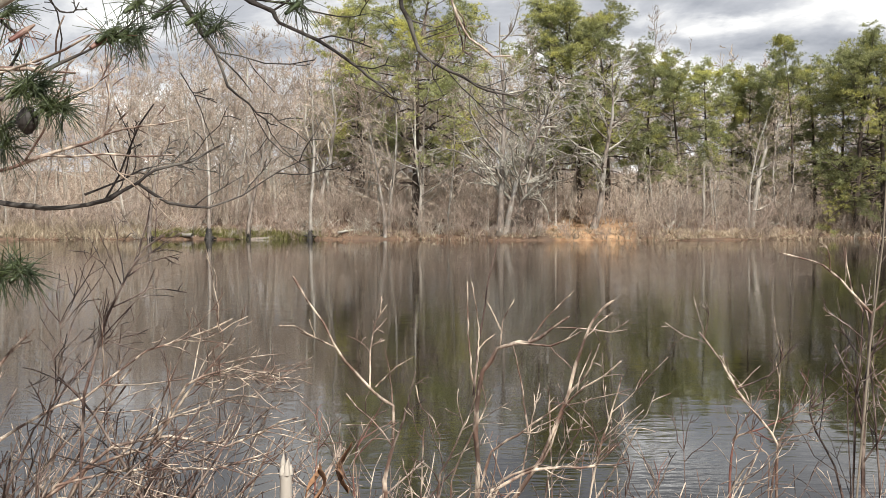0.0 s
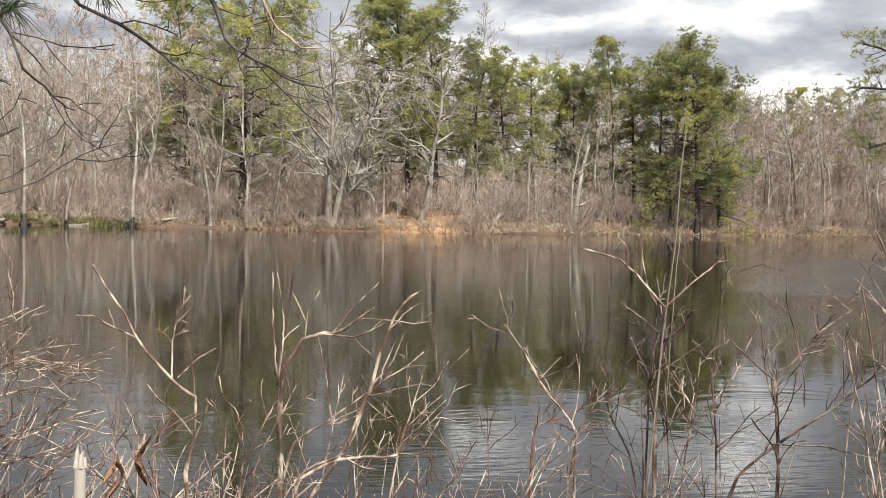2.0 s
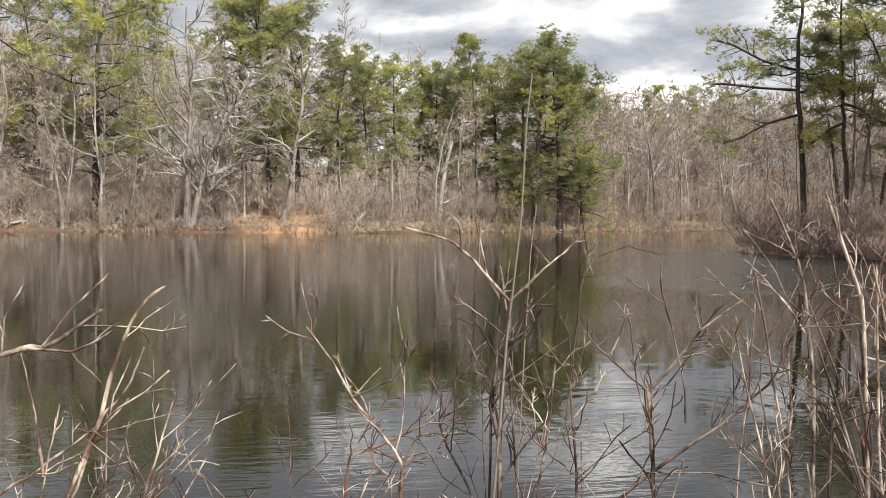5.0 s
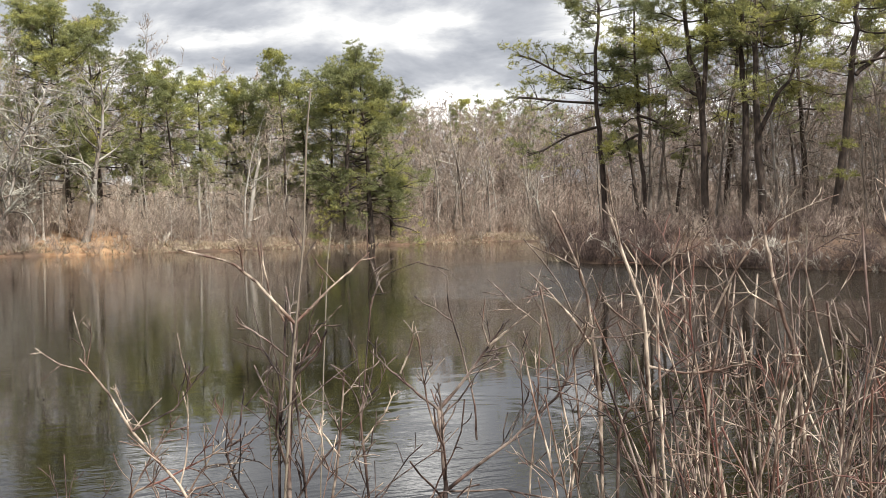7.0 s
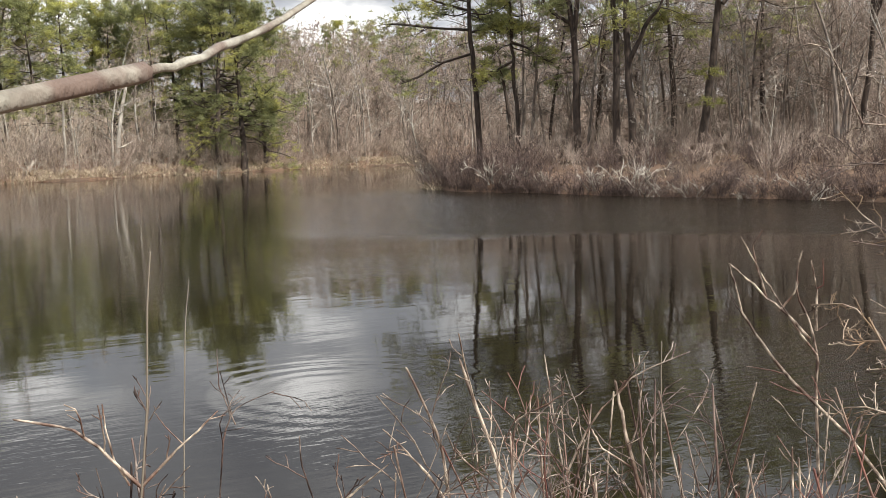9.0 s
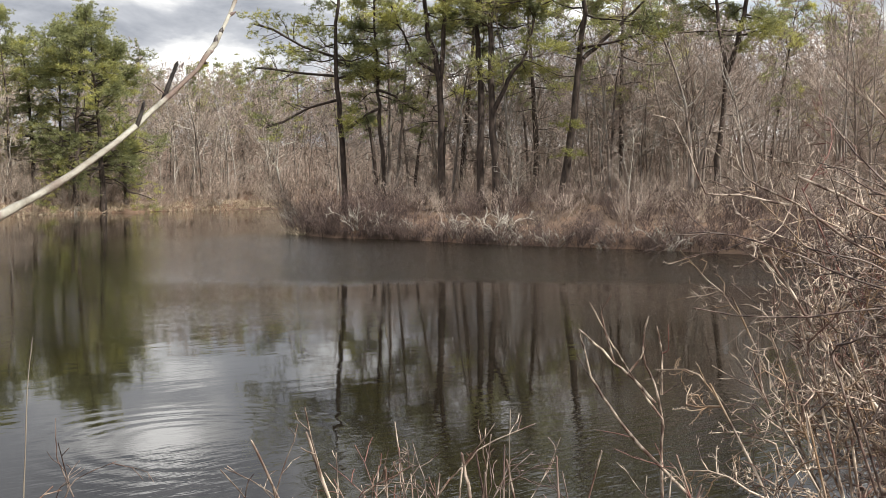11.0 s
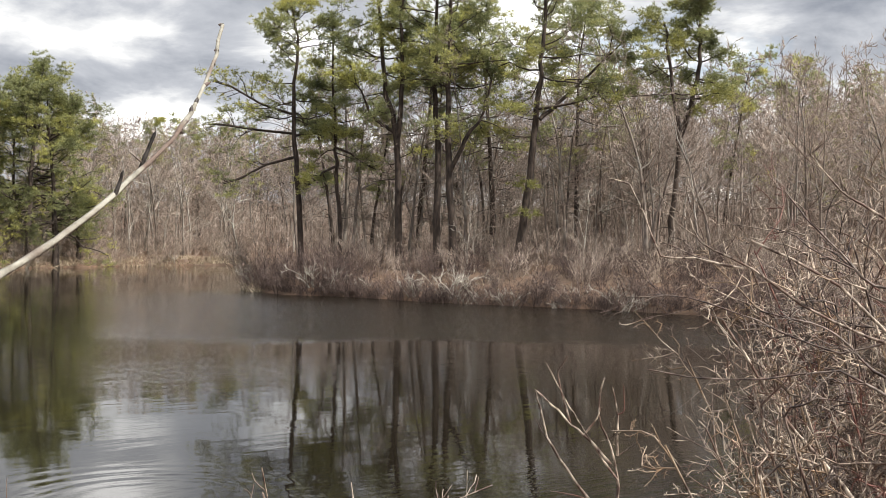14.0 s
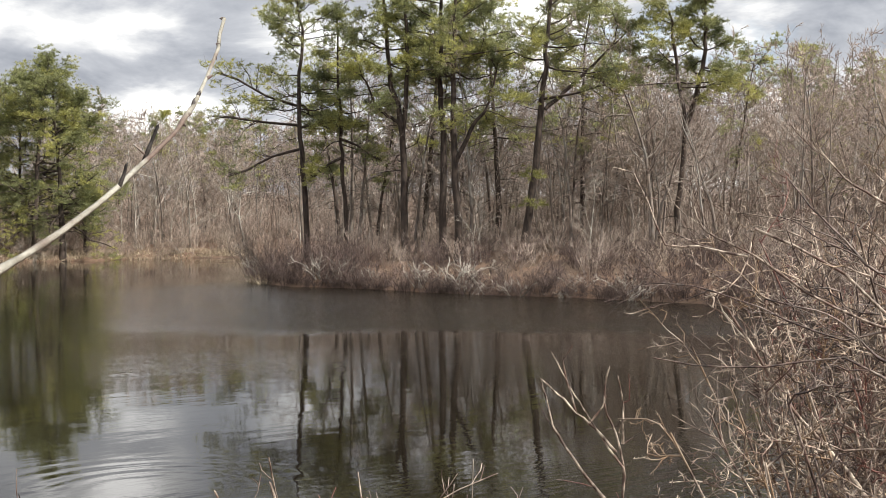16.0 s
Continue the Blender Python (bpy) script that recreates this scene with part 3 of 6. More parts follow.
PINES_COVE = [("B", 22.9, 97, 11), ("D", 24.5, 99, 11.8), ("B", 25.3, 104, 11.5), ("B", 26.8, 100, 12), ("D", 28.0, 103, 11.5), ("A", 29.2, 106, 11.5), ("D", 30.6, 104, 11)]
PINES_POINT = [("B", 34.9, 57, 9.8), ("A", 40.6, 55, 13.4), ("A", 44.6, 53, 12.6), ("A", 37.1, 56, 13.2), ("B", 33.0, 57, 10.8), ("B", 51.4, 56, 11.0), ("C", 54.6, 64, 11.2), ("C", 57.2, 66, 11.0), ("B", 46.0, 60, 12)]
used = set()
for i, (kind, a, d, h) in enumerate(PINES_FAR + PINES_COVE + PINES_POINT):
    stand(PROTO[kind], a, d, (h - gz(*polar(a, d))) / 12, (i * 137) % 360, first=kind not in used)
    used.add(kind)


def point_pine(a, d, seed, label, stems, reach, low, sprays=(), fresh=(), dead=8, thin=0.25, rise=60):
    """One of the pines at the brink of the point; heights are over the water."""
    x, y = polar(a, d)
    z0 = gz(x, y)
    stems = [([(u, w - z0) for u, w in line], r, n, begin) for line, r, n, begin in stems]
    stems[0][0][0] = (0, -0.3)
    tall = stems[0][0][-1][1]
    sprays = [(u, w - z0, du, dw) for u, w, du, dw in sprays]
    ob = pine_tree(pine_meshes(seed, tall, 0.2, stems[0][3], reach=reach, low=low, stems=stems, sprays=sprays, dead=dead, thin=thin, rise=rise), label, "pines of the point")
    ob.matrix_basis = pose(x, y, z0, 0, 0, -a)
    r2 = np.random.default_rng(seed)
    for u, w, wide, n in fresh:
        g = Geo()
        tufts(r2, g, np.array([u, -0.45, w - z0]) + r2.normal(size=(n, 3)) * np.array([wide, wide * 0.6, 0.11]), 0.17, 16, 0.028)
        tagged(part("low_tuft", mesh_of("low_tuft", *g.arrays(), M_NEEDLE_BRIGHT, False), ob, "bright yellow green needles"), kind="stuff")


point_pine(31.6, 51.5, 101, "slender pitch pine with a wide open domed crown", [([(0, 1.2), (-0.19, 4.0), (-0.36, 6.1), (-0.42, 8.0), (-0.28, 10.2), (-0.43, 11.5)], 0.13, 24, 0.50)], 0.26, 0.9,
           [(-0.40, 6.6, -3.6, 0.3), (-0.35, 5.6, -3.0, -1.2), (-0.4, 7.4, -3.4, 1.3), (-0.4, 6.5, 1.9, 0.3)], thin=0.3)
point_pine(33.46, 51, 102, "thin dark pitch pine with sparse drooping sprays", [([(0, 1.2), (-0.22, 4.3), (-0.31, 6.4), (-0.45, 8.5), (-0.47, 11.2)], 0.10, 20, 0.26)], 0.17, 0.9, [(-0.3, 6.0, 1.7, -0.9), (-0.3, 5.2, -1.3, -0.9)], thin=0.35, rise=40)
point_pine(36.21, 49, 103, "forked pitch pine with a leaning crooked stem at the brink", [([(0, 1.0), (-0.05, 4.6), (-0.23, 6.7), (-0.72, 8.6), (-0.85, 10.7), (-1.0, 12.8)], 0.155, 17, 0.62),
           ([(-0.18, 6.0), (0.07, 8.6), (-0.05, 10.8), (0.1, 12.9)], 0.11, 14, 0.45), ([(-0.27, 6.5), (-1.2, 7.2), (-2.1, 9.2)], 0.08, 7, 0.5)], 0.20, 0.7, fresh=[(0.1, 9.8, 0.75, 60)])
point_pine(37.95, 49, 104, "tall straight pitch pine with a dark flaking trunk", [([(0, 1.0), (-0.01, 5.4), (-0.1, 7.8), (-0.13, 9.8), (-0.05, 13.4)], 0.155, 24, 0.60)], 0.22, 0.75)
point_pine(38.69, 48, 105, "tall pitch pine whose trunk throws a crooked limb", [([(0, 1.0), (-0.08, 4.1), (-0.19, 6.4), (-0.25, 8.4), (-0.13, 10.1), (-0.3, 13.6)], 0.165, 26, 0.58),
           ([(-0.12, 4.9), (0.58, 6.4), (1.05, 7.0), (1.5, 8.6)], 0.10, 5, 0.55)], 0.22, 0.8)
point_pine(41.71, 47, 106, "leaning pitch pine with fresh yellow green tufts", [([(0, 1.0), (0.39, 3.8), (0.66, 6.3), (0.79, 8.1), (0.96, 9.7), (1.15, 12.9)], 0.17, 24, 0.60),
           ([(0.86, 6.9), (2.28, 8.2), (4.0, 9.9)], 0.09, 9, 0.35)], 0.24, 0.85, [(0.8, 7.3, 3.0, 0.6)], fresh=[(0.3, 4.35, 0.32, 34), (0.45, 3.2, 0.26, 26), (-0.2, 7.3, 0.62, 70), (-1.0, 7.5, 0.45, 40)])
point_pine(48.7, 47, 107, "pitch pine with a high forked crown in the brown wood", [([(0, 0.8), (0.2, 3.0), (0.45, 6.2), (0.1, 8.6), (-0.2, 10.6)], 0.13, 14, 0.55), ([(0.42, 6.0), (1.1, 8.4), (1.2, 11.3)], 0.13, 18, 0.3)], 0.22, 0.85)


# ---- bare trees ----
def bare_arrays(seed, height, r, limbs=15, subs=7, twigs=6, crown_from=0.3, reach=0.4, wander=0.07, lean=(0, 0), angle=48, fine=0.008, up=0.1, coarse=False):
    rng = np.random.default_rng(seed)
    T, TR = stem(rng, (0, 0, -0.25), height, r, 7 if coarse else 10, lean, wander, tip=0.1)
    a, b, c = Geo(), Geo(), Geo()
    a.tubes(T, TR, 4 if coarse else 6)
    B, BR = sprout(rng, T, TR, limbs, crown_from, 0.97, angle, reach, 4 if coarse else 6, up=up, bend=0.06, wander=0.13, thick=0.5, tip=0.2, shape=0.6, rmin=0.015, even=True)
    (a if coarse else c).tubes(B, BR, 3 if coarse else 4)
    C, CR = sprout(rng, B, BR, subs, 0.2, 1, 45, 0.45, 3 if coarse else 4, up=0.12, bend=0.06, wander=0.15, thick=0.55, tip=0.3, shape=0.5, rmin=fine * 1.2)
    b.tubes(C, CR, 3)
    D, DR = sprout(rng, C, CR, twigs, 0.1, 1, 40, 0.7, 2, up=0.1, bend=0.05, wander=0.15, thick=0.8, tip=0.4, shape=0.4, rmin=fine)
    b.spikes(D, DR)
    return (a.arrays(), b.arrays()) if coarse else (a.arrays(), b.arrays(), c.arrays())


def bare_tree(arrs, label, group, twig_mat, bark, name="bare_tree"):
    ob = thing(name, label, "tree", group)
    part("trunk", mesh_of("trunk", *arrs[0], bark), ob)
    tagged(part("limb", mesh_of("limb", *arrs[2], bark), ob), kind="stuff")
    tagged(part("crown", mesh_of("crown", *arrs[1], twig_mat, False), ob, "fine leafless twigs"), kind="stuff")
    return ob


BUSHY = [bare_arrays(20 + i, 10, 0.085 + 0.02 * (i % 3), limbs=15 + i % 3, subs=7, crown_from=0.12 + 0.05 * (i % 3), wander=0.10 + 0.02 * (i % 3), angle=58, up=0.02, fine=0.012) for i in range(5)]
POLES = [bare_arrays(30 + i, 10, 0.075 + 0.02 * (i % 3), limbs=15, subs=7, crown_from=0.28 + 0.05 * (i % 3), wander=0.08 + 0.02 * (i % 3), reach=0.38, angle=60, up=0.0, fine=0.009) for i in range(4)]
PALE_TREES = [bare_tree(b, "leafless pale grey woodland tree with fine twigs", "bare trees of the far shore", M_TWIG_RED if i % 2 else M_TWIG_GREY, M_GREY_BARK) for i, b in enumerate(BUSHY)]
DARK_TREES = [bare_tree(b, "slender leafless brown tree in the wooded point", "bare trees of the point", M_TWIG_POINT, M_BROWN_BARK) for b in POLES]
rng = random.Random(5)
firsts = set()


def scatter(protos, tag, n, lo, hi, near, deep, h0, h1, power=1.2, dmin=0.0):
    placed = tries = 0
    while placed < n and tries < n * 20:
        tries += 1
        a = rng.uniform(lo, hi)
        d = max(shore_at(a), dmin) + near + deep * rng.random() ** power
        x, y = polar(a, d)
        if float(shore_distance(np.array([x]), np.array([y]))[0]) < 1.0:
            continue
        k = rng.randrange(len(protos))
        h = rng.uniform(h0, h1)
        stand(protos[k], a, d, h / 10, rng.uniform(0, 360), first=(tag, k) not in firsts)
        firsts.add((tag, k))
        placed += 1


scatter(PALE_TREES, "pale", 88, -25, 11, 0.8, 26, 8.5, 13.5)
scatter(PALE_TREES, "pale", 26, 11, 22, 0.8, 14, 5, 9)
scatter(PALE_TREES, "pale", 24, 21, 29.5, 1.5, 16, 6.5, 10)
scatter(DARK_TREES, "dark", 16, 21, 30, 1.5, 16, 6.5, 9.5)
scatter(DARK_TREES, "dark", 60, 29.6, 49, 7, 22, 6.5, 10.0)
scatter(DARK_TREES, "dark", 60, 46, 66, 2, 24, 5.5, 8.2, dmin=42)


def far_woods(name, label, seed, n, lo, hi, near, deep, h0, h1, source, bark, twig, dmin=0.0):
    """The wood behind: one mesh of many trees."""
    r2 = np.random.default_rng(seed)
    ga, gb = Geo(), Geo()
    placed = 0
    while placed < n:
        a = r2.uniform(lo, hi)
        d = max(shore_at(a), dmin) + near + deep * r2.random()
        x, y = polar(a, d)
        if float(shore_distance(np.array([x]), np.array([y]))[0]) < 1.5:
            continue
        placed += 1
        (va, fa), (vb, fb) = source[r2.integers(len(source))]
        s = r2.uniform(h0, h1) / 10
        th = r2.uniform(0, 6.28)
        Rm = np.array([[math.cos(th), -math.sin(th), 0], [math.sin(th), math.cos(th), 0], [0, 0, 1]]) * s
        o = np.array([x, y, gz(x, y)])
        ga.add(va @ Rm.T + o, fa)
        gb.add(vb @ Rm.T + o, fb)
    ob = tagged(thing(name, label, "woods"), kind="stuff")
    tagged(part("trunks", mesh_of("far_trunks", *ga.arrays(), bark), ob), kind="stuff")
    tagged(part("twigs", mesh_of("far_twigs", *gb.arrays(), twig, False), ob), kind="stuff")


THIN = [bare_arrays(40 + i, 10, 0.08, limbs=12, subs=5, twigs=4, crown_from=0.12 + 0.05 * i, wander=0.13, fine=0.019, coarse=True, angle=60, up=0.0) for i in range(4)]
far_woods("far_woods", "leafless grey woods behind the far pond shore", 9, 180, -27, 23, 12, 40, 8.5, 12.5, THIN, M_GREY_BARK, M_TWIG_GREY)
far_woods("marsh_woods", "tall leafless brown woods behind the marshy shore", 12, 75, -28, 1, 5, 30, 10, 14, THIN, M_GREY_BARK, M_TWIG_BROWN)
far_woods("cove_woods", "leafless grey woods round the head of the cove", 10, 170, 20, 36, 6, 40, 8, 10.5, THIN, M_BROWN_BARK, M_TWIG_BROWN, dmin=86)
far_woods("point_woods", "leafless brown woods on the wooded point", 11, 150, 29.5, 46, 12, 60, 6, 9.5, THIN, M_BROWN_BARK, M_TWIG_POINT, dmin=42)
far_woods("bank_woods", "dense leafless russet woods behind the near end of the point", 14, 150, 45, 64, 8, 50, 7.0, 9.8, THIN, M_BROWN_BARK, M_TWIG_POINT, dmin=42)
far_woods("ridge_woods", "leafless russet woods that close the view inland", 15, 80, 43, 62, 26, 34, 8.0, 10.5, THIN, M_BROWN_BARK, M_TWIG_POINT, dmin=42)


def understory(name, label, seed, n, lo, hi, near, deep, h0, h1, mat, dmin=0.0, shoots=7):
    """Saplings and brush that close the wood between the trunks."""
    r2 = np.random.default_rng(seed)
    a = r2.uniform(lo, hi, n)
    d = np.array([max(shore_at(q), dmin) for q in a]) + near + deep * r2.random(n) ** 1.2
    x, y = d * np.sin(np.radians(a)), d * np.cos(np.radians(a))
    keep = shore_distance(x, y) > 1.0
    x, y = x[keep], y[keep]
    n = len(x)
    h = r2.uniform(h0, h1, n)
    base = np.stack([x, y, ground_z(x, y) - 0.05], -1)
    top = base + np.stack([r2.normal(size=n) * 0.38 * h, r2.normal(size=n) * 0.38 * h, h], -1)
    P = np.stack([base, (base + top) / 2 + r2.normal(size=(n, 3)) * 0.06, top], 1)
    R = np.tile([0.020, 0.014, 0.006], (n, 1))
    g = Geo()
    g.spikes(P[:, ::2], R[:, ::2])
    Q, QR = sprout(r2, P, R, shoots, 0.15, 0.95, 60, 0.42, 2, up=0.1, thick=0.8, tip=0.4, shape=0.5, rmin=0.010)
    g.spikes(Q, QR)
    W, WR = sprout(r2, Q, QR, 2, 0.2, 0.9, 40, 0.6, 2, up=0.15, thick=0.8, tip=0.4, shape=0.3, rmin=0.009)
    g.spikes(W, WR)
    tagged(new(name, mesh_of(name, *g.arrays(), mat, False)), label, "undergrowth", kind="stuff")


understory("far_brush", "grey saplings and brush inside the far woods", 21, 2800, -27, 22, 3, 40, 1.5, 4.2, M_TWIG_GREY)
understory("cove_brush", "grey saplings and brush round the cove", 22, 1300, 20, 35, 2, 34, 1.2, 3.6, M_TWIG_BROWN, 85)
understory("point_brush", "brown saplings and brush inside the wooded point", 23, 3400, 29.5, 68, 9, 50, 1.0, 3.8, M_TWIG_POINT, 41)


# ---- single trees of the far shore ----
def shore_tree(a, d, h, seed, bark, label, foot=0.16, lean=(0, 0), reach=0.3, crown_from=0.35):
    """A tree at the brink with a black, wet, flared foot."""
    ob = bare_tree(bare_arrays(seed, h, 0.13, limbs=12, reach=reach, crown_from=crown_from, lean=lean), label, "trees at the brink", M_TWIG_GREY, bark)
    stand(ob, a, d, 1, seed * 50, first=True)
    r2 = np.random.default_rng(seed)
    P, R = stem(r2, (0, 0, -0.35), 1.3, foot, 6, lean, 0.01, 0.72, 1.5)
    R[0] = foot * np.array([1.7, 1.25, 0.92, 0.70, 0.52, 0.36])
    g = Geo()
    g.tubes(P, R, 9)
    Q, QR = sprout(r2, P, R, 6, 0.15, 0.45, 70, -0.45, 4, bend=-0.35, wander=0.1, thick=0.5, tip=0.3, shape=0)
    g.tubes(Q, QR, 5)
    part("foot", mesh_of("foot", *g.arrays(), M_CHAR), ob, "black wet flared foot")


BRINK = "grey leafless tree with a wet black foot at the brink"
shore_tree(-13.9, 75.3, 9, 61, M_BROWN_BARK, BRINK, 0.15)
shore_tree(-11.15, 74.6, 12, 62, M_BROWN_BARK, BRINK, 0.30)
shore_tree(-9.3, 74.4, 10, 63, M_BROWN_BARK, BRINK, 0.18)
shore_tree(-6.4, 73.7, 10.5, 64, M_GREY_BARK, "pale barked leafless tree with a wet black foot", 0.22, (0.06, 0), 0.22, 0.5)
shore_tree(-2.8, 73.2, 8, 65, M_BROWN_BARK, BRINK, 0.12)


def crooked_oak(a, d, h, seed, label, lean, stems, wide):
    ob = thing("crooked_tree", label, "tree")
    x, y = polar(a, d)
    ob.location = (x, y, gz(x, y))
    r2 = np.random.default_rng(seed)
    for i in range(stems):
        T, TR = stem(r2, (0.35 * i, 0, -0.2), h * (1 - 0.2 * i), 0.22 - 0.03 * i, 10, (lean + 0.12 * i, 0.02 * i), 0.08, 0.12)
        g = Geo()
        g.tubes(T, TR, 7)
        part("trunk", mesh_of("trunk", *g.arrays(), M_BROWN_BARK), ob)
        B, BR = sprout(r2, T, TR, 18, 0.18, 0.97, 66, wide, 7, up=0.05, bend=0.03, wander=0.24, thick=0.62, tip=0.3, shape=0.4, rmin=0.055, even=True)
        C, CR = sprout(r2, B, BR, 7, 0.2, 1, 50, 0.4, 5, up=0.05, bend=0.03, wander=0.22, thick=0.62, tip=0.35, shape=0.4, rmin=0.028)
        D, DR = sprout(r2, C, CR, 6, 0.2, 1, 46, 0.5, 3, up=0.0, wander=0.2, thick=0.7, tip=0.4, shape=0.4, rmin=0.009)
        g = Geo()
        g.tubes(B, BR, 5)
        g.tubes(C, CR, 3)
        g.tubes(D, DR, 3)
        tagged(part("limb", mesh_of("limb", *g.arrays(), M_LICHEN), ob, "pale crooked lichened limbs"), kind="stuff")


crooked_oak(2.75, 71.6, 13, 71, "leafless oak with pale crooked limbs by the water", 0.03, 3, 0.40)
crooked_oak(7.2, 73.0, 10.5, 72, "leaning leafless tree with pale crooked limbs", 0.28, 1, 0.36)
crooked_oak(4.6, 73.0, 8.0, 73, "leafless tree with low pale crooked limbs", 0.10, 1, 0.42)


def snag(a, d, h, r, lean, seed, label, stubs=5):
    """A dead broken trunk."""
    ob = thing("dead_tree", label, "dead tree", "broken dead trunks")
    x, y = polar(a, d)
    ob.location = (x, y, gz(x, y))
    r2 = np.random.default_rng(seed)
    T, TR = stem(r2, (0, 0, -0.2), h, r, 8, lean, 0.05, 0.6)
    g = Geo()
    g.tubes(T, TR, 7)
    top = T[0, -1]
    for i in range(4):
        q = top + np.array([r * 0.4 * math.cos(i * 1.6), r * 0.4 * math.sin(i * 1.6), -0.1])
        g.tubes(np.array([[q, q + np.array([0, 0, 0.2 + 0.12 * i]), q + np.array([0.02, 0, 0.3 + 0.2 * i])]]), np.array([[r * 0.35, r * 0.2, 0.005]]), 4)
    part("trunk", mesh_of("trunk", *g.arrays(), M_DEAD_WOOD), ob)
    B, BR = sprout(r2, T, TR, stubs, 0.2, 0.8, 70, 0.2, 4, wander=0.2, thick=0.4, tip=0.3, shape=0)
    g = Geo()
    g.tubes(B, BR, 4)
    tagged(part("stub", mesh_of("stub", *g.arrays(), M_DEAD_WOOD), ob), kind="stuff")


snag(14.6, 77, 5.2, 0.16, (0.10, 0), 81, "bleached broken dead trunk that leans over shrubs", 7)
snag(12.35, 76, 3.3, 0.11, (0.0, 0), 82, "bleached straight dead trunk among shrubs")
snag(5.4, 74, 3.0, 0.08, (0.05, 0), 83, "bleached straight dead trunk among shrubs")
snag(-14.9, 78, 5.5, 0.10, (-0.15, 0), 84, "bleached leaning dead trunk among grey trees")


BLEACHED = [bare_tree(bare_arrays(86 + i, 6, 0.05, limbs=9, subs=4, twigs=3, crown_from=0.2, reach=0.35, wander=0.10, fine=0.012), "bleached crooked dead sapling on the far shore", "dead saplings", M_DEAD_WOOD, M_DEAD_WOOD, "dead_sapling") for i in range(3)]
scatter(BLEACHED, "bleached", 46, -24, 24, 0.6, 8, 3.5, 9)
scatter(BLEACHED, "bleached", 5, 24, 56, 1.5, 8, 3.5, 7)


# ---- shore shrubs ----
def shrub_arrays(seed, height, stems=12, spread=0.5, subs=4, twigs=5, r=0.014, fine=0.009, wander=0.1, low=0.2):
    rng = np.random.default_rng(seed)
    P, R = [], []
    for i in range(stems):
        th = rng.uniform(0, 6.28)
        q = rng.uniform(0, 0.3) * height * spread
        l = rng.uniform(0.1, spread)
        p, rr = stem(rng, (q * math.cos(th), q * math.sin(th), -0.1), height * rng.uniform(0.6, 1.05), r, 6, (l * math.cos(th), l * math.sin(th)), wander, tip=0.4)
        P.append(p), R.append(rr)
    P, R = np.concatenate(P), np.concatenate(R)
    g = Geo()
    g.tubes(P, R, 3)
    B, BR = sprout(rng, P, R, subs, low, 1, 42, 0.42, 3, up=0.1, bend=0.05, wander=0.18, thick=0.7, tip=0.5, shape=0.5, rmin=fine)
    g.tubes(B, BR, 3)
    C, CR = sprout(rng, B, BR, twigs, 0.15, 1, 42, 0.65, 2, up=0.1, wander=0.18, thick=0.8, tip=0.5, shape=0.4, rmin=fine)
    g.spikes(C, CR)
    return g.arrays()


def shrub_proto(arr, mat, label, group):
    return tagged(new("shrub", mesh_of("shrub", *arr, mat, False)), label, "shrub", group)


SHRUBS = [shrub_arrays(50 + i, 2.4, 12 + i, 0.6 + 0.06 * i) for i in range(4)]
BROWN_SHRUBS = [shrub_proto(s, (M_TWIG_RED, M_TWIG_GREY, M_TWIG_RED, M_TWIG_BROWN)[i], "leafless brown shrub on the pond shore", "shore shrubs") for i, s in enumerate(SHRUBS)]
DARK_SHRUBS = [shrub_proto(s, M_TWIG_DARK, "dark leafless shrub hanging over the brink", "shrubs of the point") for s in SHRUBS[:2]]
DEAD_BRUSH = [shrub_proto(shrub_arrays(58, 1.5, 7, 1.1, 4, 3, 0.032, 0.013, 0.5), M_DEAD_WOOD, "bleached dead brush fallen at the brink", "dead brush")]


def hedge(protos, tag, n, lo, hi, near, deep, s0, s1, wide=1.2):
    for i in range(n):
        a = lo + (hi - lo) * (i + rng.random()) / n
        d = shore_at(a) + near + deep * rng.random() ** 1.4
        k = rng.randrange(len(protos))
        stand(protos[k], a, d, rng.uniform(s0, s1), rng.uniform(0, 360), wide, (tag, k) not in firsts)
        firsts.add((tag, k))


def brush_belt(name, label, mat, seed, n, lo, hi, near, deep, s0, s1):
    """The shrubs behind the first row, which run together."""
    r2 = np.random.default_rng(seed)
    g = Geo()
    for i in range(n):
        a = lo + (hi - lo) * (i + r2.random()) / n
        d = shore_at(a) + near + deep * r2.random()
        x, y = polar(a, d)
        v, f = SHRUBS[r2.integers(len(SHRUBS))]
        s, th = r2.uniform(s0, s1), r2.uniform(0, 6.28)
        Rm = np.array([[1.2 * math.cos(th), -1.2 * math.sin(th), 0], [1.2 * math.sin(th), 1.2 * math.cos(th), 0], [0, 0, 1]]) * s
        g.add(v @ Rm.T + np.array([x, y, gz(x, y)]), f)
    tagged(new(name, mesh_of(name, *g.arrays(), mat, False)), label, "undergrowth", kind="stuff")


brush_belt("brush_belt", "run-together leafless brown shrubs along the far shore", M_TWIG_RED, 31, 45, -25, 6, 2.5, 5, 0.8, 1.25)
brush_belt("brink_brush", "low leafless brown brush overhanging the far water's edge", M_TWIG_BROWN, 33, 60, -14, 29, -0.2, 0.9, 0.22, 0.48)
brush_belt("cove_brush_belt", "run-together leafless pinkish shrubs along the cove", M_TWIG_RED, 32, 44, 9.5, 30, 2.0, 5, 0.6, 1.1)
hedge(BROWN_SHRUBS, "brown", 66, -25, 5, 0.4, 3, 0.6, 1.15)
hedge(BROWN_SHRUBS, "brown", 12, 4.5, 10, 1.8, 5, 0.6, 1.2)
hedge(BROWN_SHRUBS, "brown", 44, 9.5, 30, 0.3, 3, 0.5, 1.0)
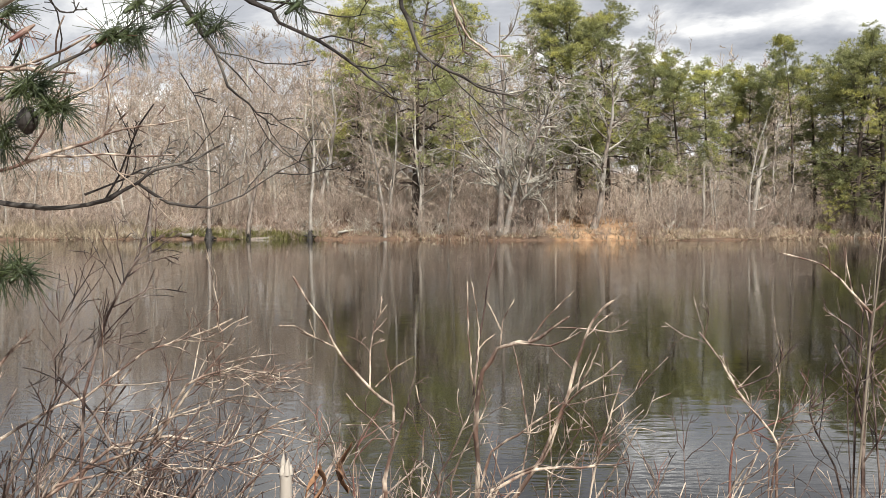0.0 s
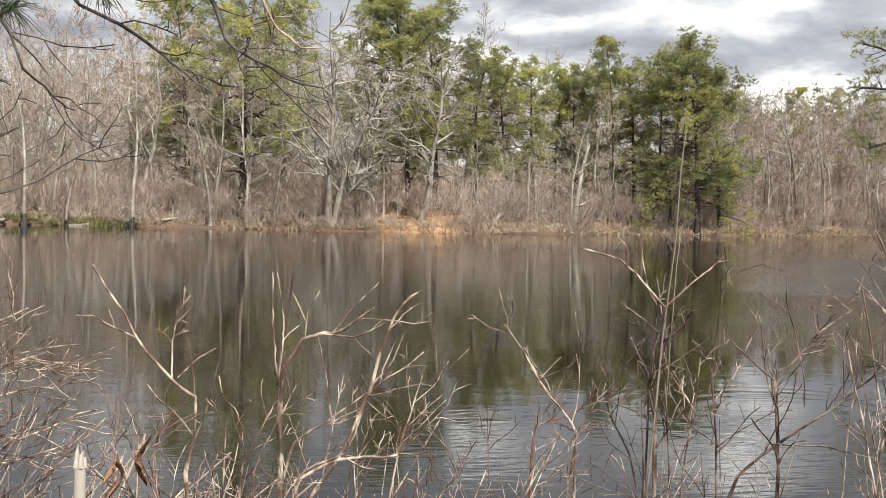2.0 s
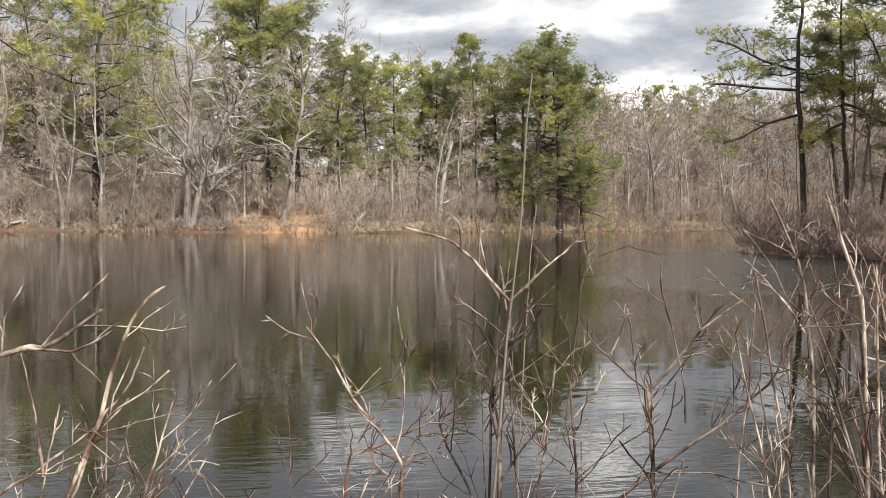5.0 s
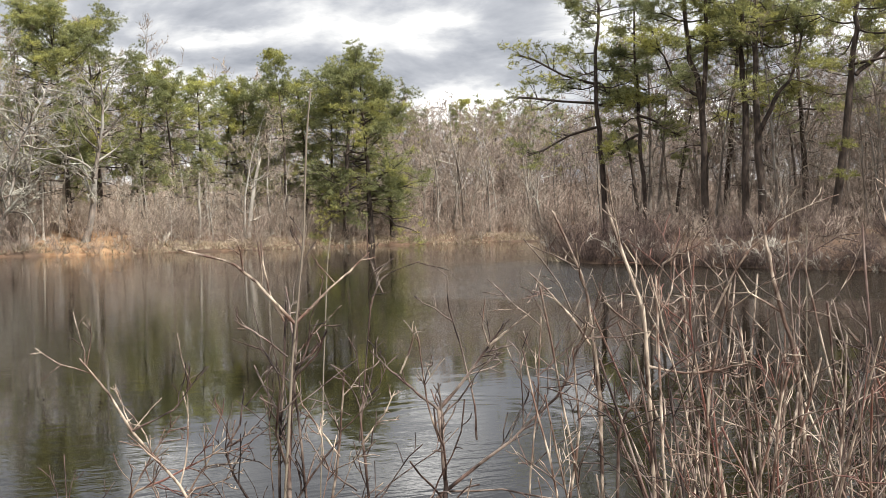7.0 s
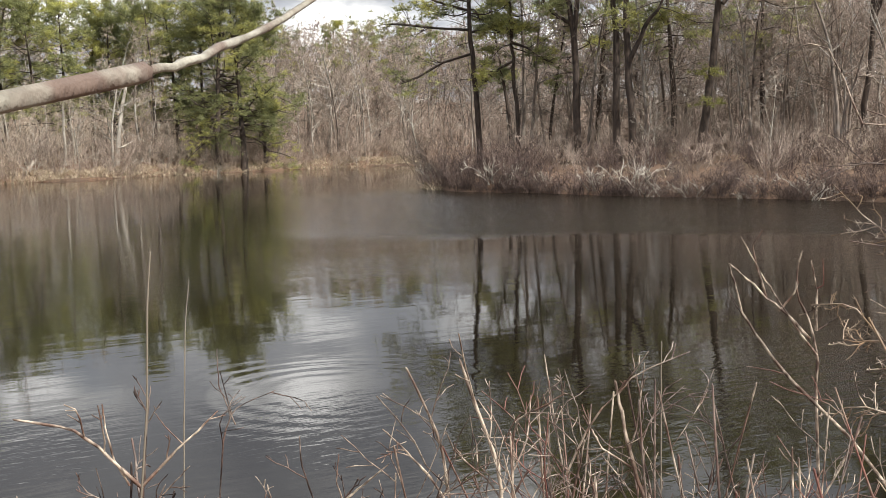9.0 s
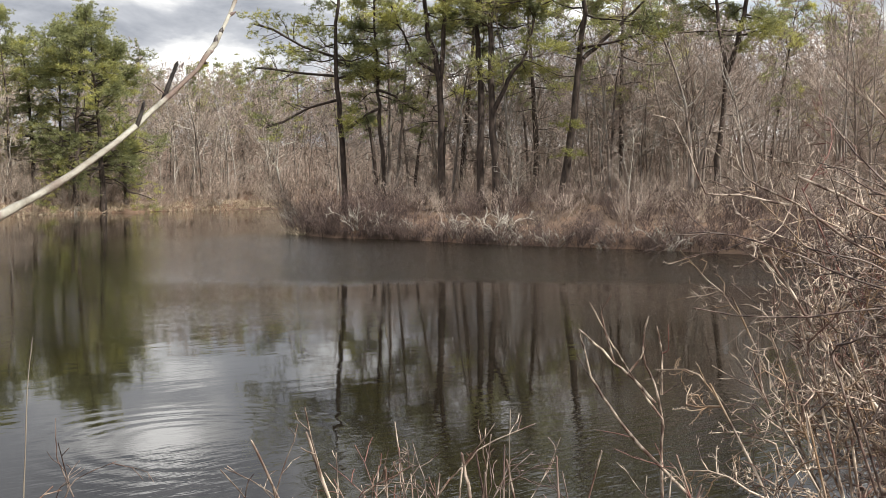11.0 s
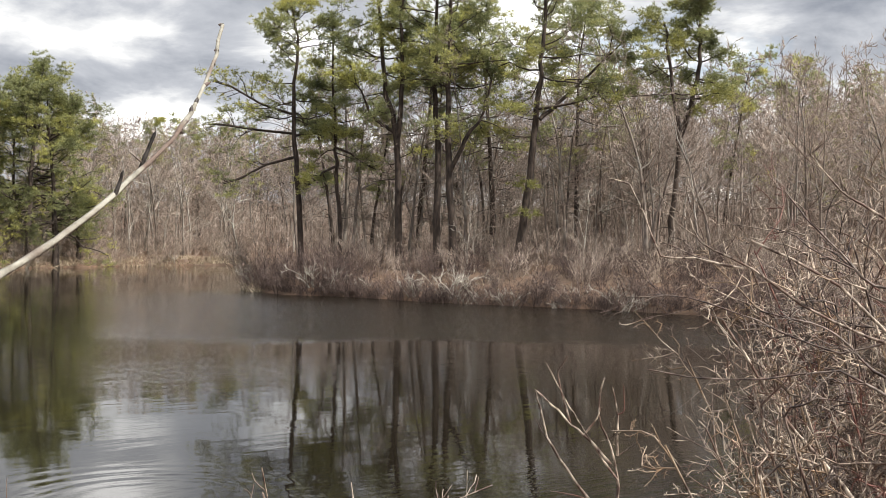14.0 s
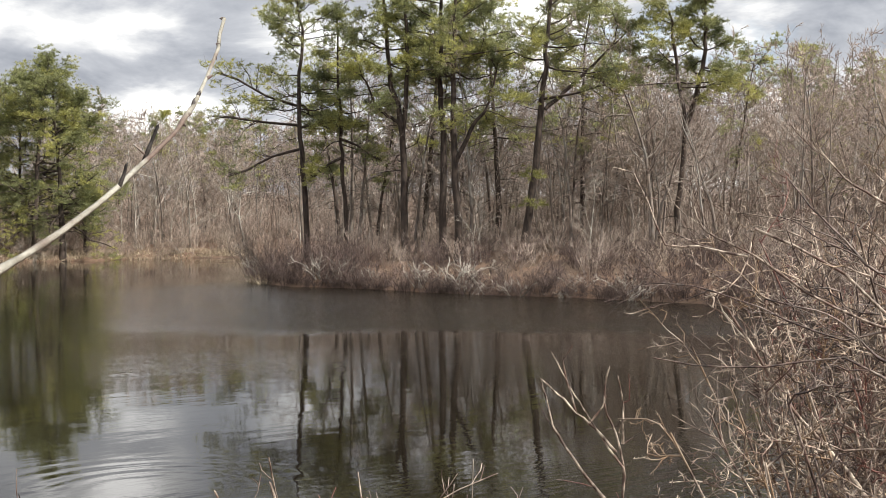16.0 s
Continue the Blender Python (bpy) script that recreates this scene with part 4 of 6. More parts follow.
hedge(BROWN_SHRUBS, "brown", 16, 29.5, 50, 7, 9, 0.35, 0.65)
brush_belt("point_brush_belt", "run-together leafless russet shrubs on the wooded point", M_TWIG_POINT, 34, 52, 29.5, 58, 1.6, 9, 0.32, 0.70)
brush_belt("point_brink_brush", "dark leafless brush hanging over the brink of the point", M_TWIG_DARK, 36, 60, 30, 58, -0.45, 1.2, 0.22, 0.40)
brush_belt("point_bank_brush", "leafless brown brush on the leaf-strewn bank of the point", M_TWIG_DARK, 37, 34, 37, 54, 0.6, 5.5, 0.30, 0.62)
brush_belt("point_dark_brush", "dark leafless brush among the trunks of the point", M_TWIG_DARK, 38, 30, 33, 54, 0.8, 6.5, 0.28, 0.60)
hedge(DARK_SHRUBS, "darkshrub", 26, 28.8, 34.5, 0.0, 3.0, 0.35, 0.68)
hedge(DARK_SHRUBS, "darkshrub", 50, 33, 57, -0.35, 0.8, 0.22, 0.55, 1.6)
hedge(BROWN_SHRUBS, "brown", 8, 33, 56, 1.0, 4.5, 0.3, 0.6, 1.3)
hedge(DARK_SHRUBS, "darkshrub", 8, 33, 56, 0.4, 4.0, 0.3, 0.55, 1.3)
hedge(DARK_SHRUBS, "darkshrub", 18, 28.8, 35, -0.35, 0.5, 0.22, 0.38, 1.6)
hedge(BROWN_SHRUBS, "brown", 18, 44, 58, 2.5, 10, 0.5, 0.9)
hedge(DARK_SHRUBS, "darkshrub", 12, 53, 60, 0.2, 3, 0.4, 0.8)
hedge(DEAD_BRUSH, "brush", 12, 31.5, 48, -0.2, 0.8, 0.3, 0.6)
hedge(DEAD_BRUSH, "brush", 24, -16, 6, 0.0, 2.0, 0.4, 0.9)
hedge(DEAD_BRUSH, "brush", 14, 8, 30, 0.0, 2.5, 0.3, 0.7)
for a, d, s, turn in ((32.4, 47.2, 0.85, 40), (33.0, 46.9, 0.7, 120), (37.0, 43.9, 0.75, 300), (38.4, 43.0, 0.95, 200), (38.9, 42.8, 0.75, 80)):
    stand(DEAD_BRUSH[0], a, d, s, turn)


def blades(name, label, mat, seed, n, lo, hi, near, deep, height, per=7):
    """Low dead grass along the brink."""
    r2 = np.random.default_rng(seed)
    a = r2.uniform(lo, hi, n)
    d = np.array([shore_at(q) for q in a]) + near + deep * r2.random(n) ** 1.5
    x, y = d * np.sin(np.radians(a)), d * np.cos(np.radians(a))
    base = np.stack([x, y, ground_z(x, y) - 0.03], -1)
    base = base[base[:, 2] > -0.15]
    n = len(base)
    b = base[:, None] + r2.normal(size=(n, per, 3)) * np.array([0.16, 0.16, 0.0])
    top = b + np.stack([r2.normal(size=(n, per)) * 0.22, r2.normal(size=(n, per)) * 0.22, height * r2.uniform(0.4, 1.2, (n, per))], -1)
    s = np.stack([r2.normal(size=(n, per)), r2.normal(size=(n, per)), np.zeros((n, per))], -1) * 0.018
    v = np.stack([b - s, b + s, top], 2).reshape(-1, 3)
    tagged(new(name, mesh_of(name, v, np.arange(len(v)).reshape(-1, 3), mat, False)), label, "grass", kind="stuff")


blades("dead_grass", "golden dead grass on the marshy far shore", M_REEDS, 91, 2200, -26, -14, 0.0, 5.0, 0.5)
blades("brink_grass", "sparse pale dead grass along the water's edge", M_REEDS, 94, 700, -14, 10, 0.0, 1.6, 0.28)
blades("cove_grass", "pale dead grass along the cove's edge", M_REEDS, 95, 1500, 10, 30, -0.1, 1.6, 0.24)
blades("point_grass", "pale dead grass on the wooded point", M_REEDS, 92, 70, 29, 56, 0.6, 6, 0.2)
blades("moss_tussock", "green mossy tussocks at the foot of shore trees", M_GRASS, 93, 420, -14.0, -6.0, 0.0, 0.9, 0.28, 12)


def log(a, d, length, r, turn, mat, label):
    x, y = polar(a, d)
    z = max(gz(x, y), 0.0) + r * 0.6
    r2 = np.random.default_rng(int(1000 + a * 10))
    c, s = math.cos(radians(turn)), math.sin(radians(turn))
    t = np.linspace(-0.5, 0.5, 7)
    P = np.stack([t * length * c, t * length * s, t * 0.1 * length], -1) + r2.normal(size=(7, 3)) * 0.03
    g = Geo()
    R = np.linspace(r, r * 0.55, 7)
    g.tubes(P[None], R[None], 8)
    B, BR = sprout(r2, P[None], R[None], 5, 0.3, 1, 60, 0.25, 4, up=0.3, wander=0.2, thick=0.4, tip=0.3, shape=0)
    g.tubes(B, BR, 4)
    ob = tagged(new("fallen_log", mesh_of("fallen_log", *g.arrays(), mat)), label, "log", "fallen logs")
    ob.location = (x, y, z)


log(-8.3, 74.3, 2.6, 0.12, 28, M_BROWN_BARK, "grey fallen log at the water's edge")
log(-12.5, 75.3, 2.2, 0.13, 150, M_BROWN_BARK, "grey fallen log at the water's edge")
log(-4.4, 74.0, 2.0, 0.08, 40, M_GREY_BARK, "grey fallen log at the water's edge")


# ---- the near bank ----
serial = [0]


def stick(parent, mat, points, r0, r1, twigs, name="stem"):
    """One woody shoot, knotted at its nodes, with some twigs."""
    serial[0] += 1
    r2 = np.random.default_rng(serial[0])
    P = bend(points, 14)
    L = np.linalg.norm(np.diff(P, axis=0), axis=1).sum()
    P[1:-1] += r2.normal(size=(len(P) - 2, 3)) * min(0.0022, L * 0.004, r0 * 0.22)
    limb = mat is M_LIMB
    R = (0.66 if limb else 0.70) * np.linspace(r0, r1 if limb else max(r1, 0.4 * r0), len(P)) * (1 + 0.22 * (r2.random(len(P)) < 0.25)) * r2.uniform(0.92, 1.06, len(P))
    g = Geo()
    g.tubes(P[None], R[None], 6)
    g.add(*cap(P[-1], P[-1] - P[-2], R[-1]))
    if twigs:
        Q, QR = sprout(r2, P[None], R[None], twigs * 2, 0.3, 0.97, 48, -min(0.22, 0.34 * L), 5, up=0.16, bend=0.03, wander=0.2, thick=0.45 if limb else 0.56, tip=0.7, shape=0.3, rmin=0.0013)
        g.tubes(Q, QR, 4)
        W, WR = sprout(r2, Q, QR, 2, 0.25, 0.9, 52, 0.45, 4, up=0.15, wander=0.18, thick=0.8, tip=0.9, rmin=0.0011)
        g.tubes(W, WR, 3)
    return part(name, mesh_of(name, *g.arrays(), mat), parent)


def cap(p, d, r):
    """A blunt bud at a shoot's end."""
    d = d / (np.linalg.norm(d) + 1e-9)
    u = np.cross(d, [0.3, 0.8, 0.5])
    u /= np.linalg.norm(u)
    w = np.cross(d, u)
    ring = [p + r * (math.cos(a) * u + math.sin(a) * w) for a in np.arange(6) * math.pi / 3]
    return ring + [p + d * r * 2.2], [(i, (i + 1) % 6, 6) for i in range(6)]


def needle_tuft(parent, p, mat, count=60):
    serial[0] += 1
    r2 = np.random.default_rng(serial[0])
    n = count
    d = unit(r2.normal(size=(n, 3)) + np.array([0.25, -0.05, -0.15]))
    L = r2.uniform(0.035, 0.075, (n, 1))
    P = np.stack([np.tile(p, (n, 1)) - d * 0.0, p + d * L * 0.5, p + d * L + np.array([0, 0, -0.008])], 1) + r2.normal(size=(n, 1, 3)) * 0.006
    g = Geo()
    g.tubes(P, np.tile([0.0008, 0.0009, 0.0004], (n, 1)), 3)
    g.tubes(np.array([[np.array(p) - 0.02, np.array(p), np.array(p) + 0.012]]), np.array([[0.004, 0.006, 0.002]]), 6)
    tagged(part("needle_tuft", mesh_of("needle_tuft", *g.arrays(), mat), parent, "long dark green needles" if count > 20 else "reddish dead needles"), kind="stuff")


def pine_cone(parent, p):
    g = Geo()
    n = 13
    z = np.linspace(0, -0.045, n)
    r = 0.017 * np.sin(np.linspace(0.35, 2.9, n)) * (1 + 0.18 * (np.arange(n) % 2))
    P = np.stack([np.zeros(n), np.zeros(n), z], -1) + np.array(p)
    g.tubes(P[None], r[None], 10)
    part("pine_cone", mesh_of("pine_cone", *g.arrays(), M_CHAR), parent, "closed dark brown cone")


def near_thing(name, label, category="shrub", group=""):
    return thing(name, label, category, group)


def bunch(parent, x, y, top, stems, spread, lean, seed, mats, r=0.004, twigs=3, gap=0.12):
    """Upright shoots from one stool."""
    r2 = random.Random(seed)
    z = gz(x, y) - 0.05
    for i in range(stems):
        th = r2.uniform(0, 6.283)
        q = gap * r2.random()
        bx, by = x + q * math.cos(th), y + q * math.sin(th)
        h = (top - z) * r2.uniform(0.62, 1.02)
        ox, oy = spread * r2.uniform(0.2, 1) * math.cos(th) + lean[0], spread * r2.uniform(0.2, 1) * math.sin(th) + lean[1]
        k1, k2 = r2.uniform(-0.08, 0.08), r2.uniform(-0.08, 0.08)
        pts = [(bx, by, z), (bx + ox * 0.2 + k1, by + oy * 0.2 + k2, z + h * 0.35), (bx + ox * 0.55 + k2, by + oy * 0.55 - k1, z + h * 0.7), (bx + ox, by + oy, z + h)]
        stick(parent, mats[r2.randrange(len(mats))], pts, r * r2.uniform(0.8, 1.5), r * r2.uniform(0.45, 0.65), twigs)


near_pine = near_thing("overhanging_pine", "pitch pine whose dark needled limbs overhang the lookout", "tree")
PN, PNR = stem(np.random.default_rng(3), (-1.8, 1.9, 0.3), 5.5, 0.11, 12, (0, 0), 0.01, 0.6)
g = Geo()
g.tubes(PN, PNR, 12)
part("trunk", mesh_of("trunk", *g.arrays(), M_PINE_BARK), near_pine)
fork_sapling = near_thing("forked_sapling", "bare sapling whose pale stem forks over the water", "sapling")
dead_stalk = near_thing("dead_stalk", "tall straight grey dead stalk beside the forked sapling", "plant")
spiny_shrub = near_thing("spiny_shrub", "thin spiny leafless shrub with dark and pale twigs")
dark_shrub = near_thing("dark_stemmed_shrub", "leafless shrub with dark stems and pale shoots")
thicket = near_thing("thicket", "dense leafless thicket of upright straw and red stems")
bank_shrub = near_thing("bank_shrub", "leafless shrub with long straw coloured stems on the bank")
tangled_shrub = near_thing("tangled_shrub", "tangled leafless shrub with arching grey and brown twigs")
small_shrub = near_thing("small_shrub", "small leafless shrub with pale knotted stems at the brink")
budding_bush = near_thing("budding_bush", "dense budding bush with arching tan twigs on the bank")
leaning_sapling = near_thing("leaning_sapling", "leaning sapling with a long pale budded branch", "sapling")
reed_stalk = near_thing("reed_stalks", "thin dry reed stalks at the brink", "plant")

# a pine limb that hangs into the view from a trunk beside the lookout
stick(near_pine, M_LIMB, [(-1.800, 1.900, 1.930), (-1.067, 2.150, 2.038), (-0.930, 2.212, 2.023), (-0.839, 2.249, 2.009), (-0.782, 2.269, 1.999), (-0.733, 2.285, 1.998), (-0.653, 2.310, 2.014), (-0.596, 2.325, 2.049), (-0.564, 2.333, 2.074), (-0.495, 2.348, 2.091), (-0.436, 2.360, 2.125)], 0.0120, 0.0030, 2)
stick(near_pine, M_LIMB, [(-0.596, 2.325, 2.046), (-0.539, 2.339, 2.007), (-0.464, 2.355, 1.999), (-0.399, 2.367, 2.024), (-0.321, 2.378, 2.075), (-0.254, 2.387, 2.100)], 0.0050, 0.0012, 2)
stick(near_pine, M_LIMB, [(-0.699, 2.317, 2.024), (-0.648, 2.332, 2.046), (-0.595, 2.346, 2.074), (-0.553, 2.356, 2.084), (-0.467, 2.374, 2.086)], 0.0040, 0.0012, 3)
stick(near_pine, M_LIMB, [(-0.653, 2.310, 2.016), (-0.627, 2.317, 2.040), (-0.609, 2.322, 2.118), (-0.600, 2.324, 2.149)], 0.0030, 0.0010, 2)
stick(near_pine, M_PALE, [(-1.800, 1.900, 1.930), (-0.975, 2.083, 2.017), (-0.785, 2.162, 2.074), (-0.711, 2.187, 2.103), (-0.653, 2.205, 2.122), (-0.614, 2.216, 2.149), (-0.585, 2.224, 2.181)], 0.0070, 0.0020, 3)
stick(near_pine, M_PALE, [(-0.851, 2.029, 2.189), (-0.741, 2.072, 2.191), (-0.697, 2.087, 2.185), (-0.633, 2.107, 2.204), (-0.605, 2.115, 2.227), (-0.582, 2.122, 2.273)], 0.0045, 0.0015, 2)
stick(near_pine, M_LIMB, [(-1.800, 1.900, 2.300), (-0.818, 2.042, 2.171), (-0.714, 2.081, 2.228), (-0.660, 2.099, 2.260), (-0.600, 2.117, 2.292), (-0.581, 2.122, 2.313)], 0.0070, 0.0020, 1)
stick(near_pine, M_PALE, [(-1.800, 1.900, 2.300), (-0.827, 1.930, 2.227), (-0.715, 1.975, 2.229), (-0.669, 1.991, 2.226)], 0.0080, 0.0040, 1)
stick(near_pine, M_LIMB, [(-1.800, 1.900, 2.750), (-0.581, 2.225, 2.532), (-0.503, 2.244, 2.410), (-0.473, 2.251, 2.358), (-0.442, 2.257, 2.306), (-0.427, 2.260, 2.289), (-0.407, 2.264, 2.227), (-0.370, 2.270, 2.196), (-0.339, 2.275, 2.164), (-0.318, 2.278, 2.156)], 0.0090, 0.0015, 2)
stick(near_pine, M_LIMB, [(-0.427, 2.260, 2.289), (-0.391, 2.267, 2.254), (-0.363, 2.271, 2.217)], 0.0040, 0.0010, 0)
stick(near_pine, M_LIMB, [(-1.800, 1.900, 2.750), (-0.521, 2.332, 2.511), (-0.415, 2.354, 2.428), (-0.382, 2.359, 2.407), (-0.333, 2.367, 2.389), (-0.322, 2.369, 2.365), (-0.250, 2.377, 2.333), (-0.183, 2.384, 2.289), (-0.149, 2.386, 2.261), (-0.104, 2.389, 2.222), (-0.069, 2.390, 2.206)], 0.0100, 0.0020, 2)
stick(near_pine, M_LIMB, [(-0.393, 2.358, 2.412), (-0.306, 2.371, 2.404), (-0.239, 2.379, 2.384), (-0.194, 2.383, 2.379), (-0.149, 2.386, 2.386)], 0.0040, 0.0010, 1)
stick(near_pine, M_LIMB, [(-1.800, 1.900, 2.750), (-0.226, 2.480, 2.616), (-0.097, 2.489, 2.479), (-0.085, 2.489, 2.420), (-0.061, 2.490, 2.350), (-0.037, 2.491, 2.309), (0.046, 2.491, 2.268), (0.093, 2.490, 2.243), (0.153, 2.487, 2.233), (0.182, 2.485, 2.251)], 0.0100, 0.0020, 2)
stick(near_pine, M_LIMB, [(-0.073, 2.490, 2.391), (-0.014, 2.491, 2.374), (0.021, 2.491, 2.389)], 0.0030, 0.0010, 0)
stick(near_pine, M_PALE, [(-1.800, 1.900, 2.750), (-0.062, 2.490, 2.562), (0.009, 2.491, 2.457), (0.027, 2.491, 2.398), (0.057, 2.491, 2.351), (0.105, 2.489, 2.316), (0.140, 2.487, 2.314)], 0.0060, 0.0015, 1)
stick(near_pine, M_LIMB, [(-0.494, 2.246, 2.252), (-0.464, 2.253, 2.199), (-0.433, 2.259, 2.109)], 0.0020, 0.0010, 1)
stick(near_pine, M_LIMB, [(-0.782, 2.056, 2.337), (-0.731, 2.075, 2.291), (-0.749, 2.069, 2.247), (-0.792, 2.052, 2.211)], 0.0050, 0.0030, 2)
stick(near_pine, M_LIMB, [(-0.695, 2.087, 2.372), (-0.673, 2.095, 2.343), (-0.650, 2.102, 2.343), (-0.641, 2.105, 2.360)], 0.0030, 0.0015, 1)
stick(near_pine, M_LIMB, [(-0.835, 2.035, 2.122), (-0.776, 2.059, 2.129), (-0.750, 2.068, 2.139)], 0.0050, 0.0030, 0)
stick(near_pine, M_LIMB, [(-0.838, 2.034, 1.871), (-0.779, 2.057, 1.879), (-0.731, 2.075, 1.893)], 0.0050, 0.0030, 0)
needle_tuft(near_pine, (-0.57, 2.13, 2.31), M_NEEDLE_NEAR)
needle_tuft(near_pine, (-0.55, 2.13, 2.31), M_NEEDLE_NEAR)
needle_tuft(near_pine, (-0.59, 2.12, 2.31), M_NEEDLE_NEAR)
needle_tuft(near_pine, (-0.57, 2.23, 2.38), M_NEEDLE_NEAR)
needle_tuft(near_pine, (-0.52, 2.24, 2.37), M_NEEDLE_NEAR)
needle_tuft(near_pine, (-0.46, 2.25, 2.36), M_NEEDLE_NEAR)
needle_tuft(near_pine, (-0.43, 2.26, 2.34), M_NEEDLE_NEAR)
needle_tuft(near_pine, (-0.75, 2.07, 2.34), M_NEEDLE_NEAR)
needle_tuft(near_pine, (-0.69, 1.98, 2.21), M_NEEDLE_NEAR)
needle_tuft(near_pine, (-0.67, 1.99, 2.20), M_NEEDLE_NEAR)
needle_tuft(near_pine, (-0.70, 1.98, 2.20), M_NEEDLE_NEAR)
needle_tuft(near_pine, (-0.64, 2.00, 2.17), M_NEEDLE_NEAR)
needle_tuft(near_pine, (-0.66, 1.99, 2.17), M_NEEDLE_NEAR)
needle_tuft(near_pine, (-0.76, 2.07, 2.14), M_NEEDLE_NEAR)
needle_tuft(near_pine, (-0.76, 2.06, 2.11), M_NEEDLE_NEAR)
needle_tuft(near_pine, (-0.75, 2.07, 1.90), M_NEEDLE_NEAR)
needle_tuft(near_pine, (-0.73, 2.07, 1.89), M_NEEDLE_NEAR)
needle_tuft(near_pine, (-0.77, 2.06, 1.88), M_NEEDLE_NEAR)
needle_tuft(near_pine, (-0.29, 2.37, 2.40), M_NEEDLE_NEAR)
needle_tuft(near_pine, (-0.71, 2.03, 2.30), M_RED, 14)
needle_tuft(near_pine, (-0.60, 2.12, 2.30), M_RED, 10)
pine_cone(near_pine, (-0.692, 1.983, 2.166))

# the forked sapling
stick(fork_sapling, M_STEM, [(1.053, 2.958, 1.033), (1.053, 2.958, 1.256), (1.054, 2.957, 1.443), (1.059, 2.956, 1.559), (1.067, 2.953, 1.651), (1.071, 2.952, 1.732)], 0.0085, 0.0060, 3)
stick(fork_sapling, M_PALE, [(1.069, 2.953, 1.734), (1.041, 2.961, 1.766), (0.997, 2.974, 1.818), (0.958, 2.985, 1.852), (0.909, 2.997, 1.869), (0.856, 3.009, 1.883)], 0.0055, 0.0030, 1)
stick(fork_sapling, M_PALE, [(1.049, 2.959, 1.738), (1.025, 2.966, 1.789), (1.014, 2.969, 1.841), (1.008, 2.971, 1.898)], 0.0035, 0.0020, 0)
stick(fork_sapling, M_PALE, [(1.071, 2.952, 1.734), (1.112, 2.938, 1.778), (1.161, 2.922, 1.825), (1.209, 2.904, 1.871)], 0.0048, 0.0018, 1)
stick(fork_sapling, M_PALE, [(1.145, 2.927, 1.813), (1.117, 2.937, 1.847), (1.099, 2.943, 1.876)], 0.0020, 0.0010, 0)
stick(fork_sapling, M_STEM, [(1.075, 2.951, 1.734), (1.081, 2.949, 1.812), (1.088, 2.947, 1.881), (1.094, 2.945, 1.927)], 0.0030, 0.0010, 2)
stick(fork_sapling, M_STEM, [(1.054, 2.957, 1.668), (1.014, 2.969, 1.703), (0.975, 2.980, 1.732), (0.959, 2.984, 1.755)], 0.0030, 0.0010, 1)
stick(fork_sapling, M_PALE, [(1.069, 2.953, 1.668), (1.102, 2.942, 1.709), (1.156, 2.923, 1.767)], 0.0030, 0.0010, 1)
stick(fork_sapling, M_STEM, [(1.036, 2.984, 1.026), (1.039, 2.983, 1.321), (1.043, 2.982, 1.497), (1.055, 2.978, 1.672), (1.059, 2.977, 1.776)], 0.0045, 0.0030, 2)
stick(fork_sapling, M_STEM, [(1.094, 2.923, 1.041), (1.083, 2.927, 1.331), (1.073, 2.930, 1.493), (1.061, 2.934, 1.619), (1.080, 2.928, 1.677), (1.106, 2.919, 1.740)], 0.0045, 0.0020, 3)
stick(fork_sapling, M_STEM, [(1.026, 2.997, 1.023), (1.036, 2.994, 1.260), (1.029, 2.996, 1.437), (1.023, 2.998, 1.624)], 0.0030, 0.0015, 3)

# a tall dead reed-like stalk
stick(dead_stalk, M_REED, [(1.008, 2.905, 1.108), (1.022, 2.901, 1.316), (1.045, 2.894, 1.666), (1.070, 2.886, 1.906), (1.077, 2.884, 2.090), (1.087, 2.881, 2.187)], 0.0042, 0.0022, 0)

# thin spiny shrub
stick(spiny_shrub, M_PALE, [(0.881, 3.096, 1.005), (0.874, 3.097, 1.235), (0.880, 3.096, 1.378), (0.845, 3.103, 1.427), (0.776, 3.117, 1.518), (0.731, 3.124, 1.596), (0.691, 3.130, 1.655), (0.680, 3.131, 1.667)], 0.0060, 0.0020, 3)
stick(spiny_shrub, M_PALE, [(0.691, 3.130, 1.655), (0.702, 3.128, 1.714), (0.697, 3.129, 1.749)], 0.0020, 0.0010, 1)
stick(spiny_shrub, M_PALE, [(0.776, 3.117, 1.518), (0.810, 3.110, 1.559), (0.833, 3.106, 1.582)], 0.0020, 0.0010, 0)
stick(spiny_shrub, M_STEM, [(0.776, 3.117, 1.518), (0.856, 3.101, 1.558), (0.891, 3.094, 1.605), (0.925, 3.086, 1.641)], 0.0030, 0.0010, 2)
stick(spiny_shrub, M_PALE, [(0.891, 3.094, 1.605), (0.873, 3.098, 1.665), (0.867, 3.099, 1.712)], 0.0020, 0.0010, 0)
stick(spiny_shrub, M_STEM, [(1.041, 3.055, 1.231), (1.018, 3.062, 1.325), (0.972, 3.074, 1.413), (0.954, 3.079, 1.473), (0.983, 3.071, 1.521), (0.994, 3.068, 1.592)], 0.0050, 0.0020, 3)
stick(spiny_shrub, M_STEM, [(0.954, 3.079, 1.473), (0.994, 3.068, 1.497), (1.051, 3.052, 1.556)], 0.0030, 0.0010, 2)
stick(spiny_shrub, M_RED, [(0.759, 3.119, 1.191), (0.765, 3.118, 1.382), (0.834, 3.106, 1.415), (0.948, 3.080, 1.473)], 0.0050, 0.0020, 4)
stick(spiny_shrub, M_PALE, [(0.765, 3.118, 1.382), (0.811, 3.110, 1.464), (0.868, 3.099, 1.546)], 0.0030, 0.0010, 3)
